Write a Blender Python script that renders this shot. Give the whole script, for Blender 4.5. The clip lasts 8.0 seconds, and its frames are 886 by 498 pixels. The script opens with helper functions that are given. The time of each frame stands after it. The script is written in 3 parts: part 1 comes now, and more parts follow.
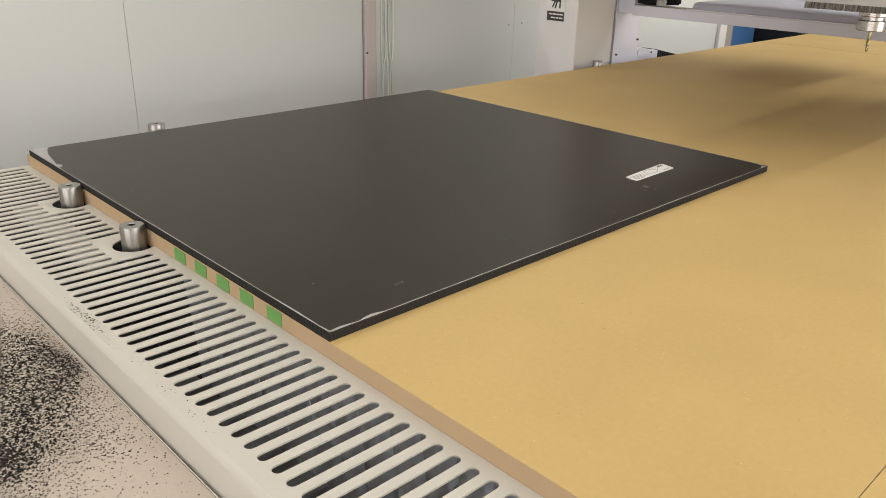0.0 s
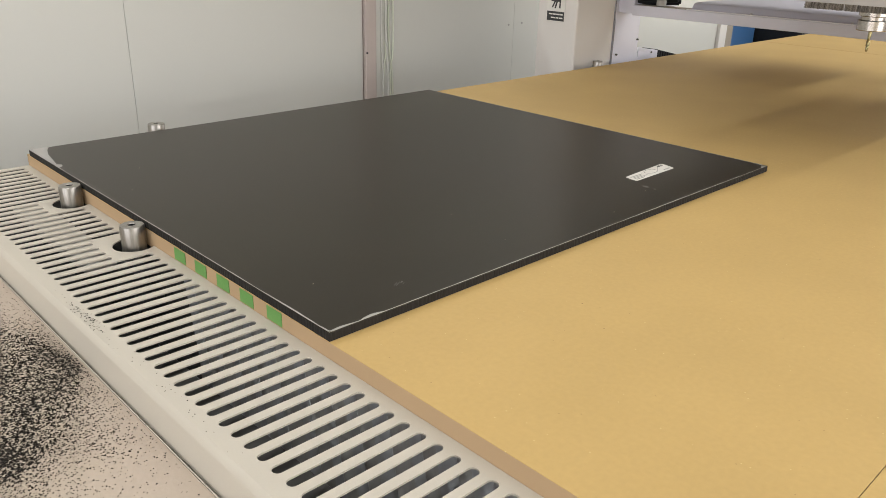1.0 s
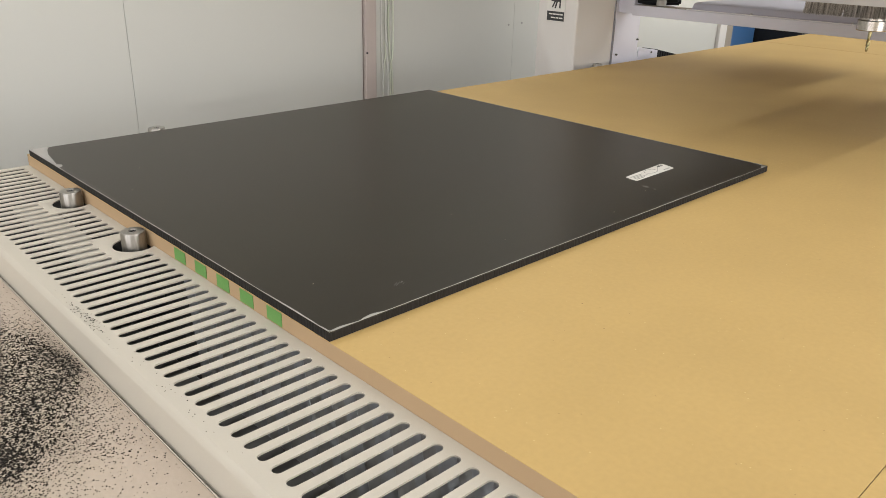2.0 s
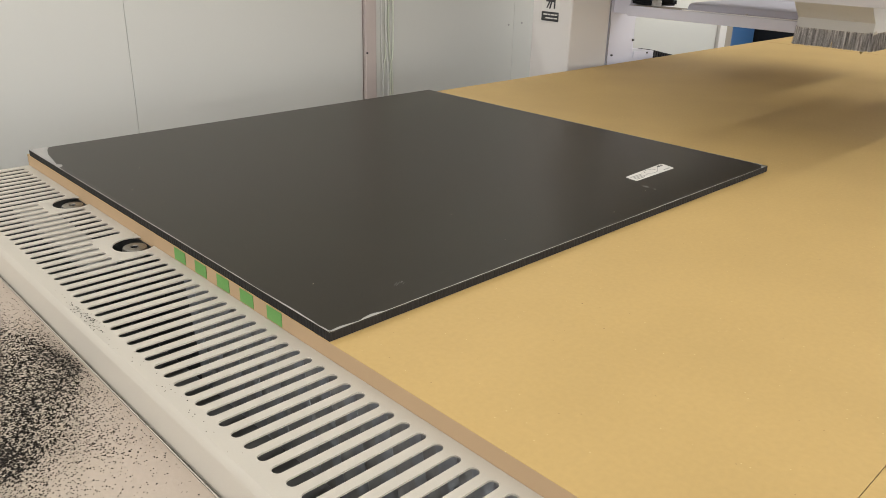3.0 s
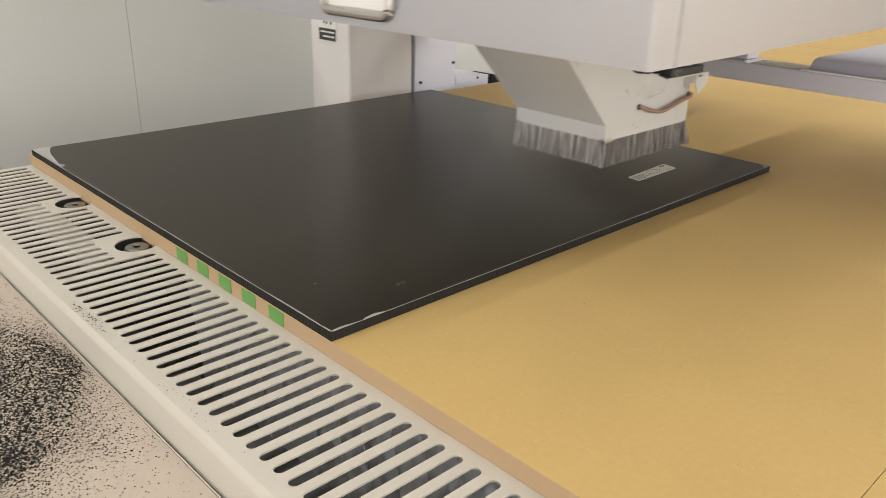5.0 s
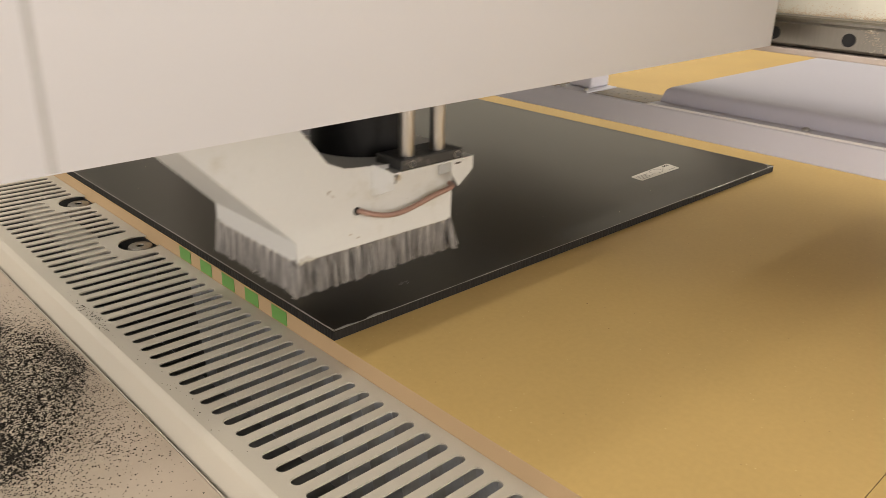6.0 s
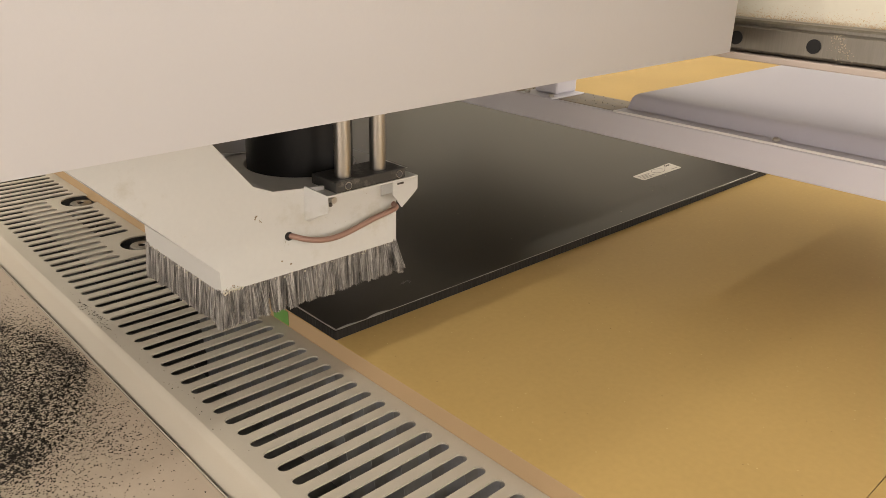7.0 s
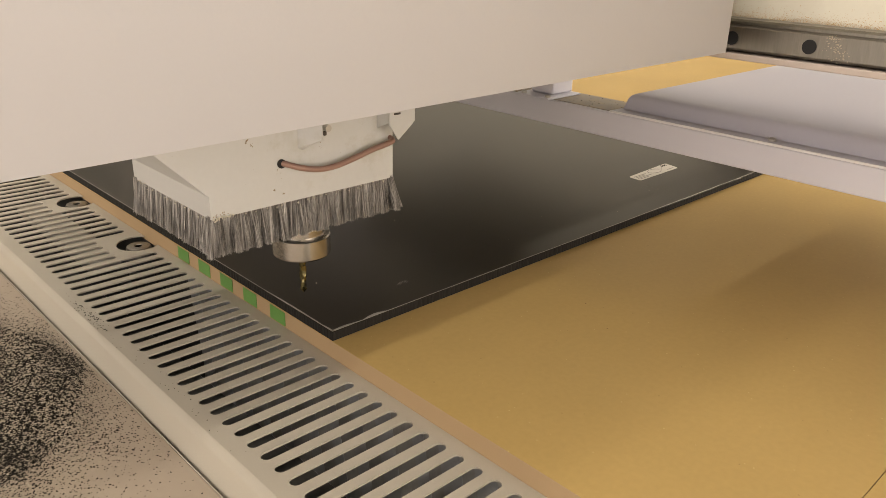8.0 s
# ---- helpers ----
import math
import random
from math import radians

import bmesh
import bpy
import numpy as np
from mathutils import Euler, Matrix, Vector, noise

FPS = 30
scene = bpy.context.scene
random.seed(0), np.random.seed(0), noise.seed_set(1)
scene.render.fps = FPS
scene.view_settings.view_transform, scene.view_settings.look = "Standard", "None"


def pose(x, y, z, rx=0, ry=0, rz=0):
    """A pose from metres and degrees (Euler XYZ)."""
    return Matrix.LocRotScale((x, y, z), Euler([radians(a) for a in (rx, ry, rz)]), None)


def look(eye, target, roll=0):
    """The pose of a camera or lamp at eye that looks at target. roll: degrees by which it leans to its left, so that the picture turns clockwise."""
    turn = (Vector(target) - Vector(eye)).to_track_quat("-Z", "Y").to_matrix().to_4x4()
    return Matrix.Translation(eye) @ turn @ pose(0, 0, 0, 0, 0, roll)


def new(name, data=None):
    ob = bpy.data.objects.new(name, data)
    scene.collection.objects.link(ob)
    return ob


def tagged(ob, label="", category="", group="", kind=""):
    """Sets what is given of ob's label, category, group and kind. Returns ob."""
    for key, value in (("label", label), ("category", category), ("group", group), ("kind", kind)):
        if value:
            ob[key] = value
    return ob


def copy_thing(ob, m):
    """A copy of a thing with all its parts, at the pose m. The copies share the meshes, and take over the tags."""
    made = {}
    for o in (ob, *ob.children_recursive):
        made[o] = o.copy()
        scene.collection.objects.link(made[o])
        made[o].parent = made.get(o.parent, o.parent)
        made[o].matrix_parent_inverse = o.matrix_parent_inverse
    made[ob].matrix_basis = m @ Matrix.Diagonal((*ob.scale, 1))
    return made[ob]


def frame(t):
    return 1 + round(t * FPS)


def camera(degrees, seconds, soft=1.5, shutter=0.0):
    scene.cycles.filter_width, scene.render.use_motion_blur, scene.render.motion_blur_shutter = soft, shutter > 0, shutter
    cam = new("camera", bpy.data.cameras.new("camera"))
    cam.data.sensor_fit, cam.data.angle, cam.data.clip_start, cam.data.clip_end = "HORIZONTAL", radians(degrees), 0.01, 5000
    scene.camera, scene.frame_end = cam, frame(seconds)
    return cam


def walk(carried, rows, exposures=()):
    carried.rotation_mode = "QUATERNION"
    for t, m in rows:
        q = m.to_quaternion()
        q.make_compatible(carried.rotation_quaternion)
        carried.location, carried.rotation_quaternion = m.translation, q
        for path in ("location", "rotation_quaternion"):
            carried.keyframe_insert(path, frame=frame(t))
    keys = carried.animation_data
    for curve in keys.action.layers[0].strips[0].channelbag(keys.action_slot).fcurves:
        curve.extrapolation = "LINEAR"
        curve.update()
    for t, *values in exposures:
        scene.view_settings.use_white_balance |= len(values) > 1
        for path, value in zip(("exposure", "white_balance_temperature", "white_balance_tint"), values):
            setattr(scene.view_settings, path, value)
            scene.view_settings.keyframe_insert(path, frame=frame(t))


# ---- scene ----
cam = camera(59.155, 8.0, soft=0.8, shutter=0.4)

# The camera stands at the end of the table; its mount sways a little when the gantry brakes.
EYE = Vector((-0.428, -1.576, 1.312))
AHEAD = Vector((0.644, 0.666, -0.376)).normalized()
SIDE = Vector((0.725, -0.688, 0.024)).normalized()
UP = SIDE.cross(AHEAD).normalized()


def aimed(right, down):
    """The camera's pose, swayed by small angles in thousandths."""
    a = AHEAD - SIDE * right / 1000 - UP * down / 1000
    return look(EYE, EYE + a, 1.48)


walk(cam, [
    (0.0, aimed(0, 0)), (4.0, aimed(0, 0)), (4.5, aimed(1.1, 0)), (4.7, aimed(1.5, 0)), (5.8, aimed(5.6, 0.4)),
    (6.0, aimed(6.2, 0.7)), (6.2, aimed(8.0, 1.1)), (6.5, aimed(8.9, 1.4)), (7.0, aimed(8.4, 1.4)),
    (7.5, aimed(5.9, 1.2)), (8.0, aimed(4.2, 0.7)),
], [(0.0, -0.22, 6150, 10), (3.4, -0.22, 6150, 10), (4.6, -0.11, 6150, 10), (5.8, -0.06, 6750, 11), (6.4, -0.12, 7050, 12), (8.0, -0.13, 7300, 13)])

# ---- light ----
world = bpy.data.worlds.new("world")
scene.world = world
world.use_nodes = True
wn = world.node_tree.nodes
wl = world.node_tree.links
sky = wn.new("ShaderNodeTexSky")
sky.sky_type = 'NISHITA'
sky.sun_disc = False
sky.sun_elevation = radians(40)
sky.sun_rotation = radians(200)
wl.new(sky.outputs[0], wn["Background"].inputs[0])
wn["Background"].inputs[1].default_value = 0.07


def area_lamp(name, x, y, z, sx, sy, power, color, rx=0, ry=0, rz=0):
    data = bpy.data.lights.new(name, 'AREA')
    data.shape, data.size, data.size_y, data.energy, data.color = 'RECTANGLE', sx, sy, power, color
    ob = new(name, data)
    ob.matrix_world = pose(x, y, z, rx, ry, rz)
    return ob


LAMPS = [(-3.0, -3.25), (0.15, -3.25), (3.3, -3.25), (6.45, -3.25), (-3.0, -5.5), (0.15, -5.5), (3.3, -5.5), (6.45, -5.5), (-3.0, -1.05), (-3.0, 1.7), (0.15, 1.7), (3.3, 1.7)]
LAMP_POWER = dict(zip(LAMPS, [44, 33, 66, 150, 34, 26, 46, 60, 46, 56, 27, 28]))
for lx, ly in LAMPS:
    area_lamp("ceiling_lamp_light", lx, ly, 4.08, 2.9, 0.035, LAMP_POWER[lx, ly], (0.965, 0.968, 0.905))
# South and west: daylight through unseen roller door openings behind the camera
area_lamp("unseen_door_light", 1.5, -6.9, 1.75, 5.0, 3.5, 240, (1.0, 0.925, 0.855), -90, 0, 180)
area_lamp("unseen_door_light", -5.85, -2.8, 1.9, 6.0, 3.6, 225, (1.0, 0.935, 0.90), 90, 0, -90)
area_lamp("unseen_door_light", 9.85, -2.8, 1.9, 6.0, 3.6, 195, (1.0, 0.93, 0.86), 90, 0, 90)


# ---- materials ----
def material(name, color, rough=0.5, metal=0.0, vary=0.06, scale=18.0, fine=220.0, bump=0.05, spec=0.5, tint=None, stretch=(1, 1, 1), coat=0.0):
    """A surface with slow stains and fine grain; lengths in object metres."""
    m = bpy.data.materials.new(name)
    m.use_nodes = True
    n, l = m.node_tree.nodes, m.node_tree.links
    b = n["Principled BSDF"]
    tc = n.new("ShaderNodeTexCoord")
    mp = n.new("ShaderNodeMapping")
    mp.inputs["Scale"].default_value = stretch
    l.new(tc.outputs["Object"], mp.inputs[0])
    slow = n.new("ShaderNodeTexNoise")
    slow.inputs["Scale"].default_value, slow.inputs["Detail"].default_value = scale / 6, 5
    grain = n.new("ShaderNodeTexNoise")
    grain.inputs["Scale"].default_value, grain.inputs["Detail"].default_value = fine, 3
    l.new(mp.outputs[0], slow.inputs["Vector"])
    l.new(mp.outputs[0], grain.inputs["Vector"])
    mix = n.new("ShaderNodeMix")
    mix.data_type = 'RGBA'
    mix.inputs["A"].default_value = (*[c * (1 - vary) for c in color], 1)
    dark = tint if tint else [min(1, c * (1 + vary)) for c in color]
    mix.inputs["B"].default_value = (*dark, 1)
    add = n.new("ShaderNodeMath")
    add.operation = 'MULTIPLY_ADD'
    l.new(grain.outputs["Fac"], add.inputs[0])
    add.inputs[1].default_value = 0.45
    half = n.new("ShaderNodeMath")
    half.operation = 'MULTIPLY'
    half.inputs[1].default_value = 0.6
    l.new(slow.outputs["Fac"], half.inputs[0])
    l.new(half.outputs[0], add.inputs[2])
    l.new(add.outputs[0], mix.inputs["Factor"])
    l.new(mix.outputs["Result"], b.inputs["Base Color"])
    b.inputs["Roughness"].default_value = rough
    b.inputs["Metallic"].default_value = metal
    b.inputs["Specular IOR Level"].default_value = spec
    b.inputs["Coat Weight"].default_value = coat
    if bump:
        bp = n.new("ShaderNodeBump")
        bp.inputs["Strength"].default_value = bump
        bp.inputs["Distance"].default_value = 0.002
        l.new(grain.outputs["Fac"], bp.inputs["Height"])
        l.new(bp.outputs[0], b.inputs["Normal"])
    return m


def dusty(name, color, dust, rough, low, high, scale=14.0):
    """Paint under patches of settled dust."""
    m = material(name, color, rough, bump=0.04)
    n, l = m.node_tree.nodes, m.node_tree.links
    b = n["Principled BSDF"]
    base = b.inputs["Base Color"].links[0].from_socket
    tc = n.new("ShaderNodeTexCoord")
    nz = n.new("ShaderNodeTexNoise")
    nz.inputs["Scale"].default_value, nz.inputs["Detail"].default_value, nz.inputs["Roughness"].default_value = scale, 8, 0.7
    l.new(tc.outputs["Object"], nz.inputs["Vector"])
    rp = n.new("ShaderNodeMapRange")
    rp.inputs["From Min"].default_value, rp.inputs["From Max"].default_value = low, high
    l.new(nz.outputs["Fac"], rp.inputs["Value"])
    mx = n.new("ShaderNodeMix")
    mx.data_type = 'RGBA'
    mx.inputs["B"].default_value = (*dust, 1)
    l.new(rp.outputs[0], mx.inputs["Factor"])
    l.new(base, mx.inputs["A"])
    l.new(mx.outputs["Result"], b.inputs["Base Color"])
    return m


MDF = material("mdf_face", (0.446, 0.302, 0.113), 0.62, vary=0.15, scale=34, fine=150, bump=0.05, spec=0.3)
def specks(m, color, scale, size, share):
    """Scattered small marks with a colour of their own."""
    n, l = m.node_tree.nodes, m.node_tree.links
    b = n["Principled BSDF"]
    base = b.inputs["Base Color"].links[0].from_socket
    tc = n.new("ShaderNodeTexCoord")
    vo = n.new("ShaderNodeTexVoronoi")
    vo.inputs["Scale"].default_value = scale
    l.new(tc.outputs["Object"], vo.inputs["Vector"])
    near = n.new("ShaderNodeMath")
    near.operation = 'LESS_THAN'
    near.inputs[1].default_value = size
    l.new(vo.outputs["Distance"], near.inputs[0])
    few = n.new("ShaderNodeMath")
    few.operation = 'LESS_THAN'
    few.inputs[1].default_value = share
    sep = n.new("ShaderNodeSeparateColor")
    l.new(vo.outputs["Color"], sep.inputs[0])
    l.new(sep.outputs[0], few.inputs[0])
    both = n.new("ShaderNodeMath")
    both.operation = 'MULTIPLY'
    l.new(near.outputs[0], both.inputs[0])
    l.new(few.outputs[0], both.inputs[1])
    mx = n.new("ShaderNodeMix")
    mx.data_type = 'RGBA'
    mx.inputs["B"].default_value = (*color, 1)
    l.new(both.outputs[0], mx.inputs["Factor"])
    l.new(base, mx.inputs["A"])
    l.new(mx.outputs["Result"], b.inputs["Base Color"])


specks(MDF, (0.22, 0.13, 0.05), 28, 0.030, 0.16)
specks(MDF, (0.33, 0.21, 0.085), 75, 0.06, 0.15)
specks(MDF, (0.54, 0.40, 0.18), 130, 0.10, 0.13)
MDF_EDGE = material("mdf_edge", (0.41, 0.285, 0.165), 0.8, vary=0.08, scale=20, fine=500, bump=0.12, spec=0.2, stretch=(1, 1, 3))
BLACK_BOARD = material("black_laminate", (0.0096, 0.0077, 0.0047), 0.31, vary=0.10, scale=7, fine=900, bump=0.015, spec=0.29)
BLACK_BOARD.node_tree.nodes["Principled BSDF"].inputs["Specular Tint"].default_value = (1.0, 0.86, 0.61, 1)
BLACK_EDGE = material("sawn_black_edge", (0.014, 0.0125, 0.011), 0.7, vary=0.35, scale=300, fine=260, bump=0.8, spec=0.25, stretch=(1, 1, 0.12))
WORN_EDGE = material("worn_laminate", (0.30, 0.285, 0.265), 0.6, vary=0.2, scale=80, fine=500, bump=0.1)
TRAY_PAINT = material("tray_powder_coat", (0.445, 0.403, 0.338), 0.5, vary=0.04, scale=10, fine=600, bump=0.06)
SHELF_PAINT = dusty("shelf_paint", (0.408, 0.334, 0.267), (0.38, 0.32, 0.235), 0.55, 0.55, 0.95, 9)
WHITE_PAINT = material("machine_white", (0.640, 0.645, 0.680), 0.42, vary=0.02, scale=6, fine=500, bump=0.03)
HOOD_PAINT = dusty("hood_white", (0.572, 0.575, 0.560), (0.40, 0.37, 0.28), 0.45, 0.60, 0.90, 16)
LILAC_PAINT = material("pale_grey_paint", (0.625, 0.615, 0.685), 0.4, vary=0.03, scale=8, fine=500, bump=0.03)
DUSTY_TOP = dusty("dusty_grey_paint", (0.30, 0.275, 0.25), (0.36, 0.30, 0.22), 0.8, 0.35, 0.7, 60)
COLUMN_PAINT = material("column_cream", (0.62, 0.585, 0.545), 0.5, vary=0.04, scale=5, fine=400, bump=0.03)
WALL_PAINT = material("wall_panel_paint", (0.535, 0.525, 0.478), 0.55, vary=0.03, scale=3, fine=300, bump=0.03)
WALL_POST = material("pinkish_post", (0.46, 0.39, 0.35), 0.6, vary=0.08, scale=10, fine=200, bump=0.05)
TAN_SHADE = material("tan_post_shade", (0.27, 0.225, 0.17), 0.6, vary=0.08, scale=10, fine=200, bump=0.05)
COVER_PAINT = material("lavender_cover_paint", (0.455, 0.445, 0.515), 0.5, vary=0.04, scale=8, fine=300, bump=0.04)
LIP_METAL = material("bare_sheet_edge", (0.80, 0.79, 0.80), 0.45, vary=0.08, scale=60, bump=0.03)
BEAM_PAINT = dusty("beam_cream", (0.66, 0.63, 0.535), (0.36, 0.22, 0.10), 0.5, 0.62, 0.80, 45)
STEEL = material("turned_steel", (0.47, 0.45, 0.42), 0.33, 1.0, vary=0.12, scale=60, fine=300, bump=0.06, stretch=(1, 1, 6))
NUT_STEEL = material("collet_nut_steel", (0.50, 0.47, 0.43), 0.24, 1.0, vary=0.08, scale=60, fine=300, bump=0.05, stretch=(1, 1, 12))
RAIL_STEEL = material("ground_rail_steel", (0.25, 0.235, 0.21), 0.30, 1.0, vary=0.35, scale=40, fine=420, bump=0.10, stretch=(1, 1.6, 0.12))
DARK_METAL = material("blackened_steel", (0.035, 0.034, 0.033), 0.45, 0.6, vary=0.4, scale=60, fine=300, bump=0.2, tint=(0.14, 0.12, 0.10))
BLACK_RUBBER = material("black_rubber", (0.010, 0.010, 0.011), 0.5, vary=0.2, scale=20, fine=200, bump=0.08, spec=0.3)
COPPER = material("brown_air_tube", (0.31, 0.185, 0.145), 0.38, 0.15, vary=0.08, scale=30, fine=200, bump=0.02)
BRISTLE = material("grey_nylon_bristle", (0.30, 0.29, 0.28), 0.34, vary=0.3, scale=500, fine=900, bump=0.0)
bn, bl = BRISTLE.node_tree.nodes, BRISTLE.node_tree.links
geo = bn.new("ShaderNodeNewGeometry")
tuft_at = bn.new("ShaderNodeTexCoord")
flat = bn.new("ShaderNodeMapping")
flat.inputs["Scale"].default_value = (1, 1, 0.05)
bl.new(tuft_at.outputs["Object"], flat.inputs[0])
tuft = bn.new("ShaderNodeTexNoise")
tuft.inputs["Scale"].default_value, tuft.inputs["Detail"].default_value = 210, 2
bl.new(flat.outputs[0], tuft.inputs["Vector"])
tone = bn.new("ShaderNodeMapRange")
tone.inputs["From Min"].default_value, tone.inputs["From Max"].default_value = 0.30, 0.72
bl.new(tuft.outputs["Fac"], tone.inputs["Value"])
blend = bn.new("ShaderNodeMix")
blend.inputs["Factor"].default_value = 0.45
bl.new(tone.outputs[0], blend.inputs["A"])
bl.new(geo.outputs["Random Per Island"], blend.inputs["B"])
shade = bn.new("ShaderNodeValToRGB")
shade.color_ramp.elements[0].position, shade.color_ramp.elements[0].color = 0.18, (0.085, 0.080, 0.076, 1)
shade.color_ramp.elements[1].position, shade.color_ramp.elements[1].color = 0.92, (0.90, 0.88, 0.85, 1)
middle = shade.color_ramp.elements.new(0.55)
middle.color = (0.40, 0.38, 0.365, 1)
bl.new(blend.outputs["Result"], shade.inputs[0])
bl.new(shade.outputs[0], bn["Principled BSDF"].inputs["Base Color"])
GREEN_TAPE = material("green_tape", (0.11, 0.27, 0.06), 0.5, vary=0.12, scale=40, fine=300, bump=0.06)
CABLE_WHITE = material("greenish_white_cable", (0.56, 0.57, 0.46), 0.5, vary=0.1, scale=60, fine=300, bump=0.02)
STICKER = material("paper_sticker", (0.66, 0.63, 0.58), 0.5, vary=0.05, scale=60, fine=300, bump=0.02)
SCUFF = material("grey_scuff", (0.16, 0.15, 0.14), 0.6, vary=0.3, bump=0.0)
INK = material("dark_ink", (0.03, 0.03, 0.03), 0.5, vary=0.1, bump=0.0)
INK_GREY = material("grey_ink", (0.25, 0.24, 0.22), 0.5, vary=0.1, bump=0.0)
CHIP = material("black_chip", (0.018, 0.0145, 0.0115), 0.65, vary=0.3, scale=300, bump=0.0, spec=0.15)
PALE_CHIP = material("pale_chip", (0.44, 0.375, 0.295), 0.7, vary=0.2, scale=300, bump=0.0)
FLOOR = material("concrete_floor", (0.24, 0.23, 0.21), 0.6, vary=0.12, scale=6, fine=60, bump=0.1)
HALL = material("hall_wall", (0.76, 0.74, 0.70), 0.7, vary=0.04, scale=3, fine=60, bump=0.05)
BLUE = material("blue_sheet_metal", (0.045, 0.12, 0.27), 0.4, vary=0.1, scale=10, fine=100, bump=0.03)
SEAM_GREY = material("soft_grey_seam", (0.26, 0.25, 0.24), 0.6, vary=0.1, bump=0.0)
DUCT = material("machine_frame_grey", (0.05, 0.053, 0.058), 0.45, vary=0.3, scale=20, fine=200, bump=0.05)
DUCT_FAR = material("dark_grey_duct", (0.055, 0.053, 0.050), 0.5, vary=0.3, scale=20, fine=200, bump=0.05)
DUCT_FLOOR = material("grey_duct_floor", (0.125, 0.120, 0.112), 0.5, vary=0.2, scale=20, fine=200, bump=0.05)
DUCT_BACK = material("pale_grey_back_sheet", (0.35, 0.338, 0.32), 0.5, vary=0.3, scale=40, fine=200, bump=0.05, stretch=(1, 1, 0.2))
DUCT_RIB = material("bluish_rib", (0.37, 0.373, 0.385), 0.5, vary=0.2, scale=40, fine=200, bump=0.05)
PIN_STEEL = material("dull_pin_steel", (0.22, 0.20, 0.175), 0.30, 0.95, vary=0.5, scale=900, fine=260, bump=0.08, tint=(0.50, 0.475, 0.43), stretch=(1, 1, 0.12))
DUCT_LIGHT = material("pale_frame_bar", (0.36, 0.345, 0.32), 0.5, vary=0.1, scale=20, fine=200, bump=0.05)
BIT_COAT = material("coated_carbide", (0.42, 0.30, 0.10), 0.22, 1.0, vary=0.3, scale=300, fine=400, bump=0.0, tint=(0.26, 0.27, 0.17))
LAMP_GLOW = bpy.data.materials.new("lamp_diffuser")
LAMP_GLOW.use_nodes = True
LAMP_GLOW.node_tree.nodes["Principled BSDF"].inputs["Emission Color"].default_value = (1, 0.95, 0.88, 1)
LAMP_GLOW.node_tree.nodes["Principled BSDF"].inputs["Emission Strength"].default_value = 3.0


# ---- builders ----
def part(name, bm, mat, parent=None, label="", smooth=False):
    me = bpy.data.meshes.new(name)
    bmesh.ops.recalc_face_normals(bm, faces=bm.faces)
    bm.to_mesh(me)
    bm.free()
    if mat:
        me.materials.append(mat)
    if smooth:
        for p in me.polygons:
            p.use_smooth = True
        me.set_sharp_from_angle(angle=radians(35))
    ob = new(name, me)
    if parent:
        ob.parent = parent
    if label:
        ob["label"] = label
    return ob


def box(x0, x1, y0, y1, z0, z1, bevel=0.0, segments=2, bm=None):
    own = bmesh.new()
    bmesh.ops.create_cube(own, size=1)
    for v in own.verts:
        v.co = Vector(((x0 + x1) / 2 + v.co.x * (x1 - x0), (y0 + y1) / 2 + v.co.y * (y1 - y0), (z0 + z1) / 2 + v.co.z * (z1 - z0)))
    if bevel:
        bmesh.ops.bevel(own, geom=own.edges[:], offset=bevel, segments=segments, affect='EDGES', profile=0.5)
    return joined(bm, own)


def joined(bm, own):
    if bm is None:
        return own
    me = bpy.data.meshes.new("join")
    own.to_mesh(me)
    own.free()
    bm.from_mesh(me)
    bpy.data.meshes.remove(me)
    return bm


def lathe(profile, x, y, turns=32, bm=None):
    """A turned body from (radius, height) pairs round a vertical axis."""
    own = bmesh.new()
    rings = []
    for r, z in profile:
        rings.append([own.verts.new((x + r * math.cos(a * math.tau / turns), y + r * math.sin(a * math.tau / turns), z)) for a in range(turns)])
    for lo, hi in zip(rings, rings[1:]):
        for i in range(turns):
            own.faces.new((lo[i], lo[(i + 1) % turns], hi[(i + 1) % turns], hi[i]))
    own.faces.new(rings[0])
    own.faces.new(rings[-1])
    return joined(bm, own)


def prism(points, axis, a, b, bm=None, bevel=0.0):
    """A polygon in the plane across the axis, drawn out from a to b."""
    own = bmesh.new()

    def at(p, v):
        q = list(p)
        q.insert("xyz".index(axis), v)
        return q
    lo = [own.verts.new(at(p, a)) for p in points]
    hi = [own.verts.new(at(p, b)) for p in points]
    own.faces.new(lo)
    own.faces.new(hi)
    k = len(points)
    for i in range(k):
        own.faces.new((lo[i], lo[(i + 1) % k], hi[(i + 1) % k], hi[i]))
    if bevel:
        bmesh.ops.bevel(own, geom=own.edges[:], offset=bevel, segments=2, affect='EDGES', profile=0.5)
    return joined(bm, own)


def tube(points, radius, sides=10, bm=None):
    own = bmesh.new()
    pts = [Vector(p) for p in points]
    rings = []
    for i, p in enumerate(pts):
        t = (pts[min(i + 1, len(pts) - 1)] - pts[max(i - 1, 0)]).normalized()
        u = t.orthogonal() if abs(t.z) > 0.95 else t.cross(Vector((0, 0, 1)))
        u.normalize()
        w = t.cross(u)
        rings.append([own.verts.new(p + radius * (u * math.cos(a * math.tau / sides) + w * math.sin(a * math.tau / sides))) for a in range(sides)])
    for lo, hi in zip(rings, rings[1:]):
        for i in range(sides):
            own.faces.new((lo[i], lo[(i + 1) % sides], hi[(i + 1) % sides], hi[i]))
    own.faces.new(rings[0])
    own.faces.new(rings[-1])
    return joined(bm, own)


